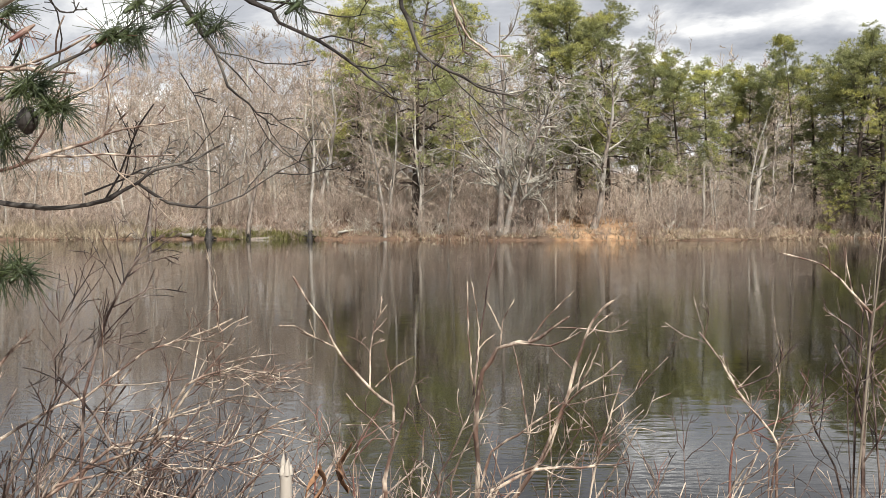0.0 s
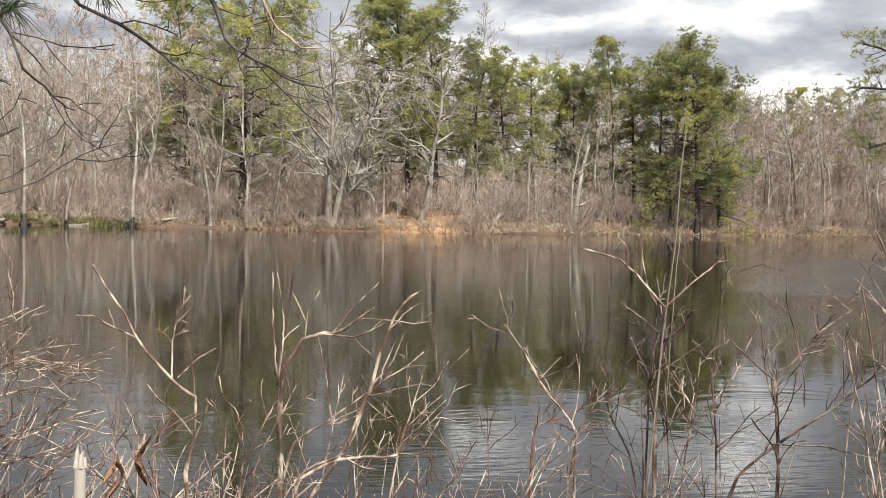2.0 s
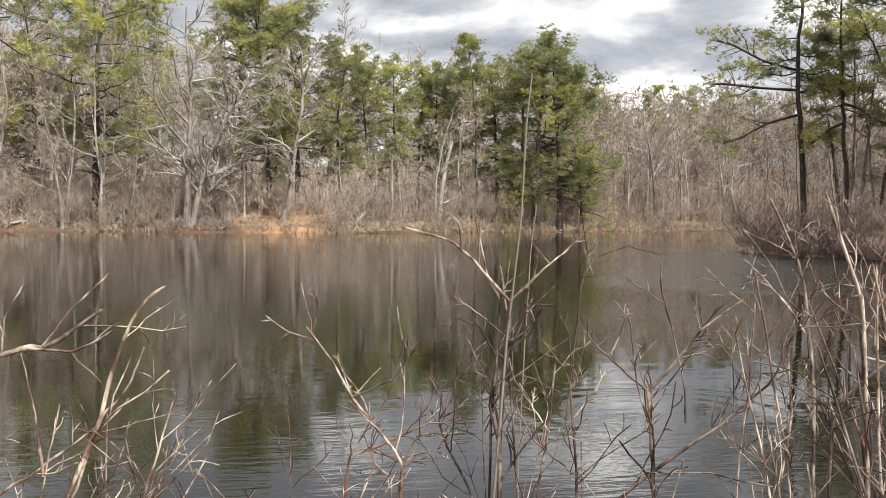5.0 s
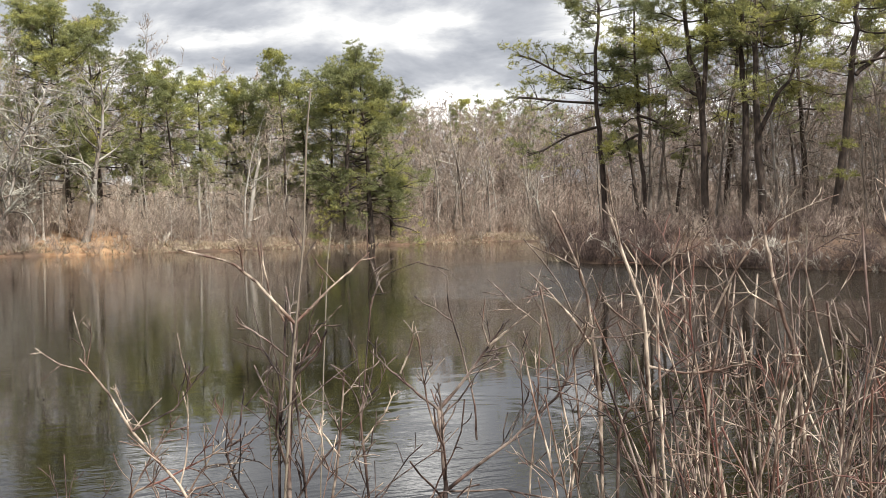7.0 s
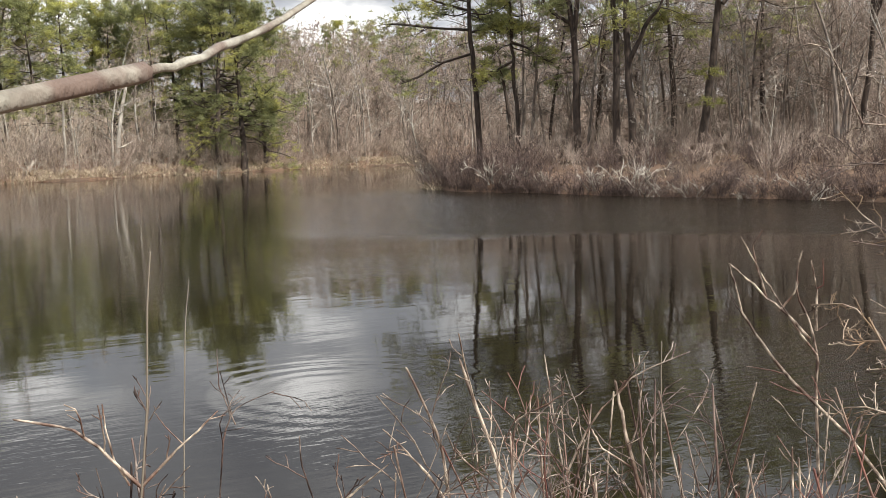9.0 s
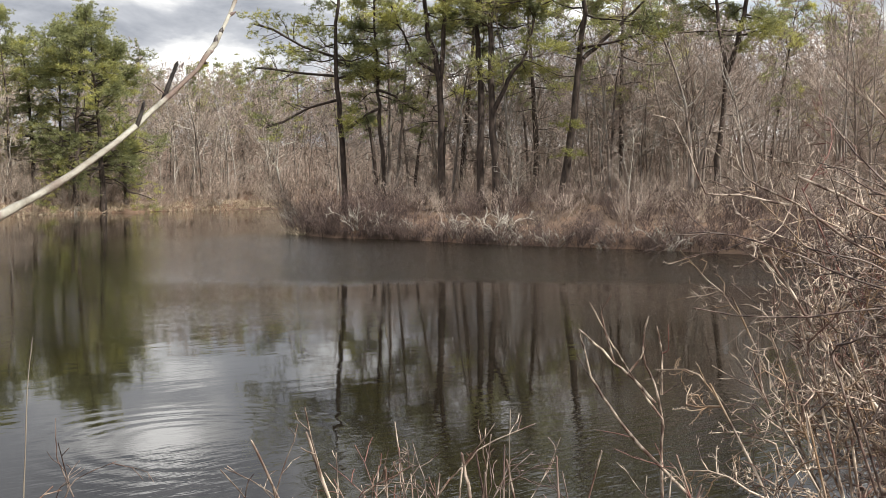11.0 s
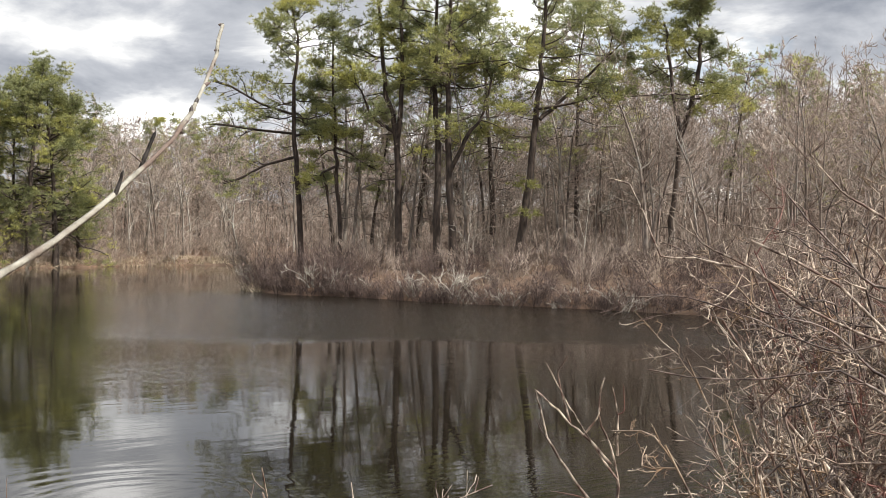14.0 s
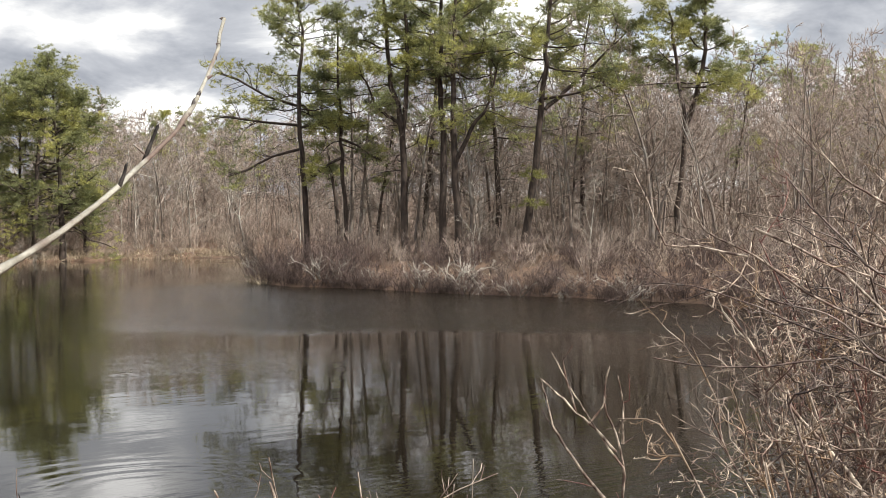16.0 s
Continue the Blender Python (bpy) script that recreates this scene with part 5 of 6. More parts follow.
stick(spiny_shrub, M_PALE, [(0.857, 3.101, 1.187), (0.880, 3.096, 1.378), (0.914, 3.088, 1.438), (0.937, 3.083, 1.479)], 0.0040, 0.0015, 3)
stick(spiny_shrub, M_PALE, [(0.880, 3.096, 1.390), (0.949, 3.080, 1.407), (0.983, 3.071, 1.425)], 0.0030, 0.0010, 2)
stick(spiny_shrub, M_PALE, [(0.857, 3.101, 1.235), (0.857, 3.101, 1.343), (0.822, 3.108, 1.380), (0.799, 3.112, 1.440)], 0.0030, 0.0010, 3)
stick(spiny_shrub, M_STEM, [(0.994, 3.068, 1.556), (1.040, 3.056, 1.616), (1.039, 3.056, 1.640)], 0.0020, 0.0010, 2)

# dark stems with pale upright shoots
stick(dark_shrub, M_STEM, [(1.350, 2.833, 1.041), (1.342, 2.837, 1.263), (1.341, 2.837, 1.378), (1.335, 2.840, 1.471), (1.329, 2.843, 1.557)], 0.0075, 0.0060, 3)
stick(dark_shrub, M_STEM, [(1.329, 2.843, 1.557), (1.261, 2.872, 1.619), (1.207, 2.894, 1.676)], 0.0045, 0.0020, 2)
stick(dark_shrub, M_PALE, [(1.260, 2.872, 1.631), (1.276, 2.866, 1.671), (1.286, 2.862, 1.706)], 0.0028, 0.0018, 0)
stick(dark_shrub, M_STEM, [(1.329, 2.843, 1.557), (1.380, 2.819, 1.621), (1.421, 2.799, 1.685), (1.447, 2.786, 1.728)], 0.0055, 0.0020, 3)
stick(dark_shrub, M_PALE, [(1.421, 2.799, 1.685), (1.455, 2.782, 1.715), (1.500, 2.758, 1.755)], 0.0042, 0.0020, 0)
stick(dark_shrub, M_PALE, [(1.421, 2.799, 1.682), (1.410, 2.805, 1.725), (1.415, 2.802, 1.777)], 0.0025, 0.0012, 0)
stick(dark_shrub, M_STEM, [(1.397, 2.811, 1.496), (1.394, 2.812, 1.564), (1.370, 2.824, 1.690), (1.350, 2.833, 1.758), (1.348, 2.834, 1.816)], 0.0030, 0.0015, 1)
stick(dark_shrub, M_STEM, [(1.168, 2.908, 1.037), (1.252, 2.876, 1.307), (1.357, 2.830, 1.408), (1.458, 2.780, 1.498), (1.536, 2.738, 1.580), (1.569, 2.718, 1.638)], 0.0070, 0.0030, 6)
stick(dark_shrub, M_PALE, [(1.103, 2.931, 1.037), (1.123, 2.924, 1.329), (1.144, 2.917, 1.468), (1.156, 2.913, 1.630)], 0.0040, 0.0025, 3)
stick(dark_shrub, M_PALE, [(1.146, 2.916, 1.468), (1.116, 2.927, 1.514), (1.078, 2.939, 1.572), (1.067, 2.943, 1.618)], 0.0030, 0.0010, 2)
stick(dark_shrub, M_STEM, [(1.212, 2.892, 1.037), (1.201, 2.896, 1.329), (1.198, 2.897, 1.410), (1.186, 2.902, 1.561), (1.218, 2.889, 1.607)], 0.0050, 0.0020, 4)
stick(dark_shrub, M_PALE, [(1.187, 2.901, 1.491), (1.229, 2.885, 1.550), (1.250, 2.877, 1.596)], 0.0030, 0.0010, 2)
stick(dark_shrub, M_STEM, [(1.177, 2.905, 1.399), (1.122, 2.925, 1.445), (1.083, 2.937, 1.514)], 0.0030, 0.0015, 3)
stick(dark_shrub, M_PALE, [(1.330, 2.842, 1.494), (1.308, 2.852, 1.574), (1.297, 2.857, 1.677), (1.289, 2.860, 1.723)], 0.0030, 0.0015, 2)

# upright pale stems of the thicket
stick(thicket, M_PALE, [(1.761, 2.570, 1.254), (1.714, 2.604, 1.471), (1.668, 2.635, 1.634), (1.631, 2.660, 1.733)], 0.0044, 0.0018, 2)
stick(thicket, M_PALE, [(1.691, 2.620, 1.246), (1.682, 2.626, 1.580), (1.676, 2.630, 1.712), (1.661, 2.640, 1.800), (1.638, 2.655, 1.877), (1.615, 2.671, 1.960)], 0.0066, 0.0035, 2)
stick(thicket, M_PALE, [(1.609, 2.673, 1.239), (1.601, 2.679, 1.576), (1.589, 2.686, 1.732), (1.574, 2.694, 1.821), (1.550, 2.709, 1.887), (1.526, 2.723, 1.947)], 0.0053, 0.0026, 2)
stick(thicket, M_PALE, [(1.769, 2.564, 1.255), (1.770, 2.563, 1.432), (1.773, 2.562, 1.586), (1.795, 2.545, 1.739), (1.807, 2.536, 1.805)], 0.0053, 0.0026, 3)
stick(thicket, M_PALE, [(1.927, 2.436, 1.277), (1.899, 2.460, 1.659), (1.879, 2.478, 1.764), (1.861, 2.492, 1.860), (1.853, 2.499, 1.918)], 0.0062, 0.0035, 2)
stick(thicket, M_PALE, [(1.695, 2.618, 1.669), (1.697, 2.616, 1.801), (1.705, 2.610, 1.845), (1.756, 2.574, 1.879), (1.777, 2.559, 1.895)], 0.0035, 0.0018, 2)
stick(thicket, M_PALE, [(1.586, 2.688, 1.687), (1.551, 2.708, 1.748), (1.513, 2.730, 1.797), (1.484, 2.746, 1.829)], 0.0035, 0.0018, 1)
stick(thicket, M_PALE, [(1.779, 2.557, 1.739), (1.803, 2.539, 1.805), (1.834, 2.514, 1.870), (1.868, 2.486, 1.913)], 0.0035, 0.0018, 1)
stick(thicket, M_STEM, [(1.628, 2.662, 1.241), (1.630, 2.660, 1.465), (1.642, 2.652, 1.556), (1.721, 2.599, 1.648), (1.771, 2.562, 1.695)], 0.0053, 0.0026, 5)
stick(thicket, M_PALE, [(1.677, 2.629, 1.646), (1.738, 2.587, 1.632), (1.789, 2.550, 1.641), (1.829, 2.518, 1.654)], 0.0044, 0.0026, 4)
stick(thicket, M_PALE, [(1.543, 2.713, 1.234), (1.551, 2.708, 1.393), (1.568, 2.698, 1.529), (1.557, 2.705, 1.675), (1.585, 2.688, 1.698), (1.649, 2.648, 1.745)], 0.0044, 0.0018, 5)
stick(thicket, M_PALE, [(1.476, 2.751, 1.229), (1.483, 2.747, 1.435), (1.496, 2.740, 1.572), (1.504, 2.736, 1.741)], 0.0026, 0.0018, 3)
stick(thicket, M_RED, [(1.802, 2.540, 1.259), (1.792, 2.547, 1.411), (1.764, 2.568, 1.585), (1.745, 2.582, 1.737), (1.752, 2.576, 1.858)], 0.0035, 0.0018, 4)
stick(thicket, M_RED, [(1.897, 2.462, 1.272), (1.872, 2.483, 1.420), (1.877, 2.479, 1.572), (1.860, 2.493, 1.656)], 0.0035, 0.0018, 5)
stick(thicket, M_STEM, [(1.694, 2.618, 1.691), (1.715, 2.603, 1.736), (1.736, 2.588, 1.764)], 0.0035, 0.0018, 2)
stick(thicket, M_PALE, [(1.851, 2.501, 1.265), (1.847, 2.504, 1.526), (1.829, 2.518, 1.654), (1.812, 2.532, 1.745)], 0.0044, 0.0018, 4)

# the shrub in the middle of the bank
stick(bank_shrub, M_PALE, [(-0.106, 2.598, 1.019), (-0.118, 2.597, 1.260), (-0.127, 2.597, 1.398), (-0.111, 2.598, 1.473), (-0.111, 2.598, 1.561), (-0.154, 2.595, 1.596), (-0.216, 2.591, 1.662), (-0.264, 2.587, 1.749), (-0.325, 2.580, 1.846)], 0.0075, 0.0030, 1)
stick(bank_shrub, M_PALE, [(-0.160, 2.595, 1.599), (-0.160, 2.595, 1.686), (-0.148, 2.596, 1.748), (-0.123, 2.597, 1.785)], 0.0030, 0.0012, 2)
stick(bank_shrub, M_PALE, [(-0.148, 2.596, 1.605), (-0.104, 2.598, 1.648), (-0.067, 2.599, 1.669)], 0.0025, 0.0010, 0)
stick(bank_shrub, M_STEM, [(-0.120, 2.597, 1.448), (-0.086, 2.599, 1.536), (-0.061, 2.599, 1.636)], 0.0040, 0.0020, 1)
stick(bank_shrub, M_PALE, [(-0.111, 2.598, 1.567), (-0.117, 2.597, 1.636), (-0.129, 2.597, 1.692)], 0.0025, 0.0010, 0)
stick(bank_shrub, M_PALE, [(-0.061, 2.599, 1.611), (-0.049, 2.600, 1.560), (-0.024, 2.600, 1.535), (-0.005, 2.600, 1.485)], 0.0020, 0.0010, 0)
stick(bank_shrub, M_PALE, [(0.095, 2.598, 1.019), (0.076, 2.599, 1.259), (0.076, 2.599, 1.435), (0.070, 2.599, 1.561), (0.088, 2.599, 1.636), (0.119, 2.597, 1.686), (0.156, 2.595, 1.701), (0.187, 2.593, 1.705), (0.236, 2.589, 1.730), (0.273, 2.586, 1.759)], 0.0095, 0.0030, 1)
stick(bank_shrub, M_PALE, [(0.187, 2.593, 1.705), (0.230, 2.590, 1.761), (0.285, 2.584, 1.817)], 0.0030, 0.0015, 0)
stick(bank_shrub, M_PALE, [(0.125, 2.597, 1.692), (0.131, 2.597, 1.748), (0.156, 2.595, 1.798)], 0.0030, 0.0015, 0)
stick(bank_shrub, M_PALE, [(0.130, 2.597, 1.723), (0.107, 2.598, 1.773), (0.088, 2.599, 1.807)], 0.0025, 0.0012, 0)
stick(bank_shrub, M_STEM, [(0.067, 2.599, 1.586), (0.076, 2.599, 1.685), (0.088, 2.599, 1.760), (0.100, 2.598, 1.847), (0.121, 2.597, 1.928)], 0.0040, 0.0018, 0)
stick(bank_shrub, M_PALE, [(0.067, 2.599, 1.592), (0.055, 2.599, 1.723), (0.053, 2.599, 1.835)], 0.0035, 0.0020, 0)
stick(bank_shrub, M_PALE, [(0.077, 2.599, 1.685), (0.092, 2.598, 1.704), (0.113, 2.598, 1.720)], 0.0025, 0.0015, 0)
stick(bank_shrub, M_PALE, [(0.076, 2.599, 1.660), (0.079, 2.599, 1.735), (0.063, 2.599, 1.835)], 0.0030, 0.0015, 0)
stick(bank_shrub, M_PALE, [(0.045, 2.600, 1.019), (0.144, 2.596, 1.335), (0.218, 2.591, 1.449), (0.273, 2.586, 1.588), (0.309, 2.582, 1.712), (0.340, 2.578, 1.774), (0.370, 2.574, 1.796)], 0.0075, 0.0030, 1)
stick(bank_shrub, M_PALE, [(0.273, 2.586, 1.588), (0.316, 2.581, 1.638), (0.340, 2.578, 1.700)], 0.0040, 0.0020, 0)
stick(bank_shrub, M_PALE, [(0.095, 2.598, 1.259), (0.126, 2.597, 1.398), (0.218, 2.591, 1.437), (0.267, 2.586, 1.563), (0.316, 2.581, 1.619)], 0.0050, 0.0020, 1)
stick(bank_shrub, M_PALE, [(0.070, 2.599, 1.335), (0.107, 2.598, 1.461), (0.181, 2.594, 1.511), (0.267, 2.586, 1.575)], 0.0050, 0.0020, 1)
stick(bank_shrub, M_PALE, [(0.187, 2.593, 1.499), (0.175, 2.594, 1.599), (0.154, 2.595, 1.696)], 0.0035, 0.0015, 0)
stick(bank_shrub, M_PALE, [(0.169, 2.594, 1.386), (0.187, 2.593, 1.487), (0.212, 2.591, 1.612)], 0.0030, 0.0015, 1)
stick(bank_shrub, M_PALE, [(0.293, 2.583, 1.088), (0.317, 2.581, 1.339), (0.341, 2.578, 1.465), (0.365, 2.574, 1.540), (0.388, 2.571, 1.627)], 0.0040, 0.0020, 4)
stick(bank_shrub, M_PALE, [(0.107, 2.598, 1.373), (0.206, 2.592, 1.424), (0.329, 2.579, 1.433), (0.377, 2.573, 1.478)], 0.0060, 0.0020, 3)
stick(bank_shrub, M_PALE, [(0.207, 2.592, 1.211), (0.231, 2.590, 1.400), (0.280, 2.585, 1.476), (0.304, 2.582, 1.526)], 0.0040, 0.0020, 2)
stick(bank_shrub, M_RED, [(-0.285, 2.584, 1.087), (-0.284, 2.584, 1.339), (-0.278, 2.585, 1.438), (-0.265, 2.586, 1.544)], 0.0030, 0.0012, 1)
stick(bank_shrub, M_PALE, [(-0.230, 2.590, 1.085), (-0.231, 2.590, 1.400), (-0.226, 2.590, 1.525)], 0.0030, 0.0015, 1)
stick(bank_shrub, M_RED, [(-0.180, 2.594, 1.084), (-0.198, 2.592, 1.399), (-0.192, 2.593, 1.462), (-0.173, 2.594, 1.511)], 0.0030, 0.0012, 2)
stick(bank_shrub, M_PALE, [(-0.018, 2.600, 1.082), (-0.068, 2.599, 1.360), (-0.092, 2.598, 1.448)], 0.0040, 0.0020, 1)
stick(bank_shrub, M_PALE, [(-0.018, 2.600, 1.082), (-0.011, 2.600, 1.385), (0.020, 2.600, 1.460), (0.051, 2.600, 1.529)], 0.0050, 0.0020, 3)
stick(bank_shrub, M_PALE, [(-0.055, 2.599, 1.082), (-0.049, 2.600, 1.372), (-0.042, 2.600, 1.510)], 0.0040, 0.0020, 1)
stick(bank_shrub, M_PALE, [(0.020, 2.600, 1.082), (0.020, 2.600, 1.397), (0.107, 2.598, 1.586)], 0.0040, 0.0020, 2)

# the tangled shrub
stick(tangled_shrub, M_STEM, [(-0.799, 2.579, 1.215), (-0.784, 2.584, 1.588), (-0.737, 2.598, 1.760), (-0.695, 2.609, 1.847), (-0.660, 2.618, 1.909), (-0.618, 2.628, 1.936)], 0.0055, 0.0020, 6)
stick(tangled_shrub, M_STEM, [(-0.695, 2.609, 1.847), (-0.654, 2.620, 1.877), (-0.589, 2.635, 1.895)], 0.0030, 0.0010, 2)
stick(tangled_shrub, M_STEM, [(-0.613, 2.629, 1.072), (-0.671, 2.615, 1.354), (-0.762, 2.590, 1.537), (-0.850, 2.563, 1.653)], 0.0060, 0.0030, 5)
stick(tangled_shrub, M_PALE, [(-1.015, 2.502, 1.287), (-0.842, 2.565, 1.381), (-0.728, 2.600, 1.473), (-0.610, 2.630, 1.490), (-0.489, 2.655, 1.462), (-0.402, 2.670, 1.497), (-0.332, 2.679, 1.521)], 0.0070, 0.0025, 6)
stick(tangled_shrub, M_PALE, [(-1.034, 2.494, 1.422), (-0.950, 2.527, 1.500), (-0.885, 2.551, 1.544), (-0.784, 2.584, 1.588), (-0.656, 2.619, 1.683), (-0.572, 2.639, 1.706), (-0.475, 2.658, 1.748)], 0.0060, 0.0020, 6)
stick(tangled_shrub, M_PALE, [(-0.888, 2.550, 1.224), (-0.786, 2.583, 1.426), (-0.658, 2.619, 1.469), (-0.573, 2.638, 1.579), (-0.512, 2.651, 1.654), (-0.469, 2.659, 1.704)], 0.0060, 0.0020, 6)
stick(tangled_shrub, M_PALE, [(-0.953, 2.526, 1.231), (-0.842, 2.565, 1.393), (-0.670, 2.616, 1.419), (-0.514, 2.651, 1.411), (-0.390, 2.672, 1.445)], 0.0060, 0.0020, 6)
stick(tangled_shrub, M_PALE, [(-0.730, 2.599, 1.209), (-0.658, 2.619, 1.431), (-0.573, 2.638, 1.605), (-0.463, 2.660, 1.640), (-0.414, 2.668, 1.600)], 0.0050, 0.0020, 6)
stick(tangled_shrub, M_PALE, [(-0.991, 2.512, 1.600), (-0.926, 2.536, 1.693), (-0.904, 2.544, 1.717)], 0.0050, 0.0030, 3)
stick(tangled_shrub, M_PALE, [(-0.888, 2.550, 1.224), (-0.705, 2.606, 1.459), (-0.610, 2.630, 1.530), (-0.463, 2.660, 1.576), (-0.414, 2.668, 1.568)], 0.0050, 0.0020, 5)
stick(tangled_shrub, M_STEM, [(-0.888, 2.550, 1.224), (-0.874, 2.554, 1.470), (-0.828, 2.570, 1.665), (-0.838, 2.567, 1.812)], 0.0040, 0.0015, 5)
stick(tangled_shrub, M_STEM, [(-0.951, 2.527, 1.353), (-0.885, 2.551, 1.520), (-0.760, 2.591, 1.687), (-0.726, 2.601, 1.723)], 0.0040, 0.0015, 5)

# the small pale shrub over the water
stick(small_shrub, M_PALE, [(3.123, 2.788, 0.350), (3.073, 2.818, 1.358), (2.867, 3.024, 1.700), (2.823, 3.068, 1.773), (2.795, 3.095, 1.830), (2.770, 3.119, 1.893), (2.754, 3.134, 1.974), (2.746, 3.142, 2.014)], 0.0075, 0.0030, 0)
stick(small_shrub, M_PALE, [(3.001, 2.978, 0.350), (2.951, 3.008, 1.240), (2.946, 3.013, 1.690), (2.945, 3.014, 1.777), (2.929, 3.031, 1.869), (2.911, 3.049, 1.915), (2.906, 3.055, 1.985), (2.916, 3.045, 2.049)], 0.0070, 0.0030, 0)
stick(small_shrub, M_PALE, [(2.858, 2.960, 1.830), (2.820, 3.000, 1.892), (2.781, 3.040, 1.936), (2.745, 3.074, 1.987), (2.712, 3.105, 2.026)], 0.0060, 0.0022, 0)
stick(small_shrub, M_PALE, [(2.816, 3.075, 1.928), (2.796, 3.095, 2.026), (2.790, 3.100, 2.072), (2.808, 3.082, 2.115)], 0.0045, 0.0020, 0)
stick(small_shrub, M_PALE, [(2.861, 3.072, 1.889), (2.889, 3.044, 1.942), (2.896, 3.037, 1.971)], 0.0045, 0.0020, 0)
stick(small_shrub, M_PALE, [(2.950, 3.023, 1.833), (2.950, 3.023, 1.949), (2.940, 3.034, 2.025)], 0.0050, 0.0020, 0)
stick(small_shrub, M_RED, [(2.950, 3.023, 1.949), (2.962, 3.010, 1.961), (2.961, 3.012, 2.031)], 0.0030, 0.0015, 0)
stick(small_shrub, M_PALE, [(2.820, 3.000, 1.892), (2.773, 3.047, 1.998), (2.733, 3.086, 2.100)], 0.0030, 0.0012, 0)
stick(small_shrub, M_STEM, [(2.795, 3.095, 1.830), (2.758, 3.131, 1.910), (2.740, 3.147, 1.956)], 0.0030, 0.0012, 0)
stick(small_shrub, M_STEM, [(2.981, 3.048, 1.826), (3.015, 3.012, 1.862), (3.038, 2.987, 1.872)], 0.0030, 0.0012, 0)
stick(small_shrub, M_RED, [(2.851, 3.040, 1.722), (2.815, 3.076, 1.733), (2.778, 3.112, 1.740)], 0.0025, 0.0012, 0)
stick(small_shrub, M_PALE, [(2.908, 2.980, 1.776), (2.879, 3.011, 1.832), (2.856, 3.035, 1.883)], 0.0050, 0.0030, 0)

# strong stems in the budding bush
stick(budding_bush, M_PALE, [(3.497, 2.323, 1.134), (3.426, 2.449, 1.567), (3.357, 2.560, 1.768), (3.283, 2.672, 1.914), (3.238, 2.733, 2.020), (3.201, 2.783, 2.127), (3.163, 2.832, 2.220)], 0.0110, 0.0040, 4)
stick(budding_bush, M_STEM, [(3.417, 2.261, 1.900), (3.351, 2.379, 2.006), (3.263, 2.522, 2.101), (3.149, 2.686, 2.070), (3.029, 2.838, 2.067), (2.960, 2.918, 2.085)], 0.0060, 0.0020, 4)
stick(budding_bush, M_STEM, [(3.403, 2.286, 2.013), (3.308, 2.451, 2.105), (3.263, 2.522, 2.190), (3.223, 2.582, 2.225), (3.147, 2.688, 2.252)], 0.0060, 0.0030, 3)
stick(budding_bush, M_PALE, [(3.253, 2.537, 1.350), (3.134, 2.706, 1.710), (3.088, 2.766, 1.828), (3.064, 2.796, 1.918), (3.049, 2.814, 1.948)], 0.0060, 0.0030, 3)
stick(budding_bush, M_PALE, [(3.097, 2.754, 1.783), (3.069, 2.789, 1.826), (3.026, 2.842, 1.841)], 0.0030, 0.0015, 1)
stick(budding_bush, M_PALE, [(3.579, 2.381, 2.017), (3.429, 2.633, 2.316), (3.288, 2.834, 2.440), (3.279, 2.846, 2.360), (3.190, 2.957, 2.390), (3.128, 3.030, 2.392), (3.095, 3.067, 2.520), (3.067, 3.098, 2.602), (3.028, 3.139, 2.618)], 0.0070, 0.0030, 2)
stick(budding_bush, M_STEM, [(3.402, 2.288, 2.244), (3.263, 2.522, 2.145), (3.139, 2.700, 2.229), (3.028, 2.840, 2.286), (2.917, 2.965, 2.283)], 0.0050, 0.0020, 4)
stick(budding_bush, M_PALE, [(3.403, 2.287, 2.129), (3.247, 2.547, 2.234), (3.129, 2.713, 2.365), (3.046, 2.818, 2.440), (3.016, 2.854, 2.547)], 0.0070, 0.0030, 4)
stick(budding_bush, M_STEM, [(3.237, 2.172, 2.312), (3.137, 2.348, 2.334), (3.094, 2.415, 2.416), (3.049, 2.483, 2.499), (3.017, 2.528, 2.570)], 0.0060, 0.0020, 4)
stick(budding_bush, M_PALE, [(3.237, 2.174, 2.433), (3.149, 2.328, 2.500), (3.093, 2.417, 2.569), (3.055, 2.473, 2.654)], 0.0060, 0.0020, 4)

# the arching budded branch
stick(leaning_sapling, M_BUD, [(0.593, 1.123, 2.418), (0.608, 1.140, 2.421), (0.624, 1.157, 2.425), (0.650, 1.196, 2.434), (0.674, 1.223, 2.442), (0.701, 1.249, 2.454), (0.730, 1.273, 2.470), (0.759, 1.297, 2.487), (0.784, 1.322, 2.503), (0.808, 1.348, 2.521), (0.830, 1.374, 2.542), (0.851, 1.400, 2.564), (0.870, 1.428, 2.589)], 0.0023, 0.0017, 0)
stick(leaning_sapling, M_LIMB, [(0.755, 1.299, 2.483), (0.759, 1.297, 2.495), (0.762, 1.296, 2.503)], 0.0019, 0.0012, 0)
stick(leaning_sapling, M_LIMB, [(0.731, 1.273, 2.470), (0.733, 1.272, 2.476), (0.734, 1.271, 2.481)], 0.0017, 0.0011, 0)
stick(leaning_sapling, M_BUD, [(0.756, 1.298, 2.488), (0.753, 1.300, 2.491), (0.751, 1.301, 2.493)], 0.0008, 0.0006, 0)

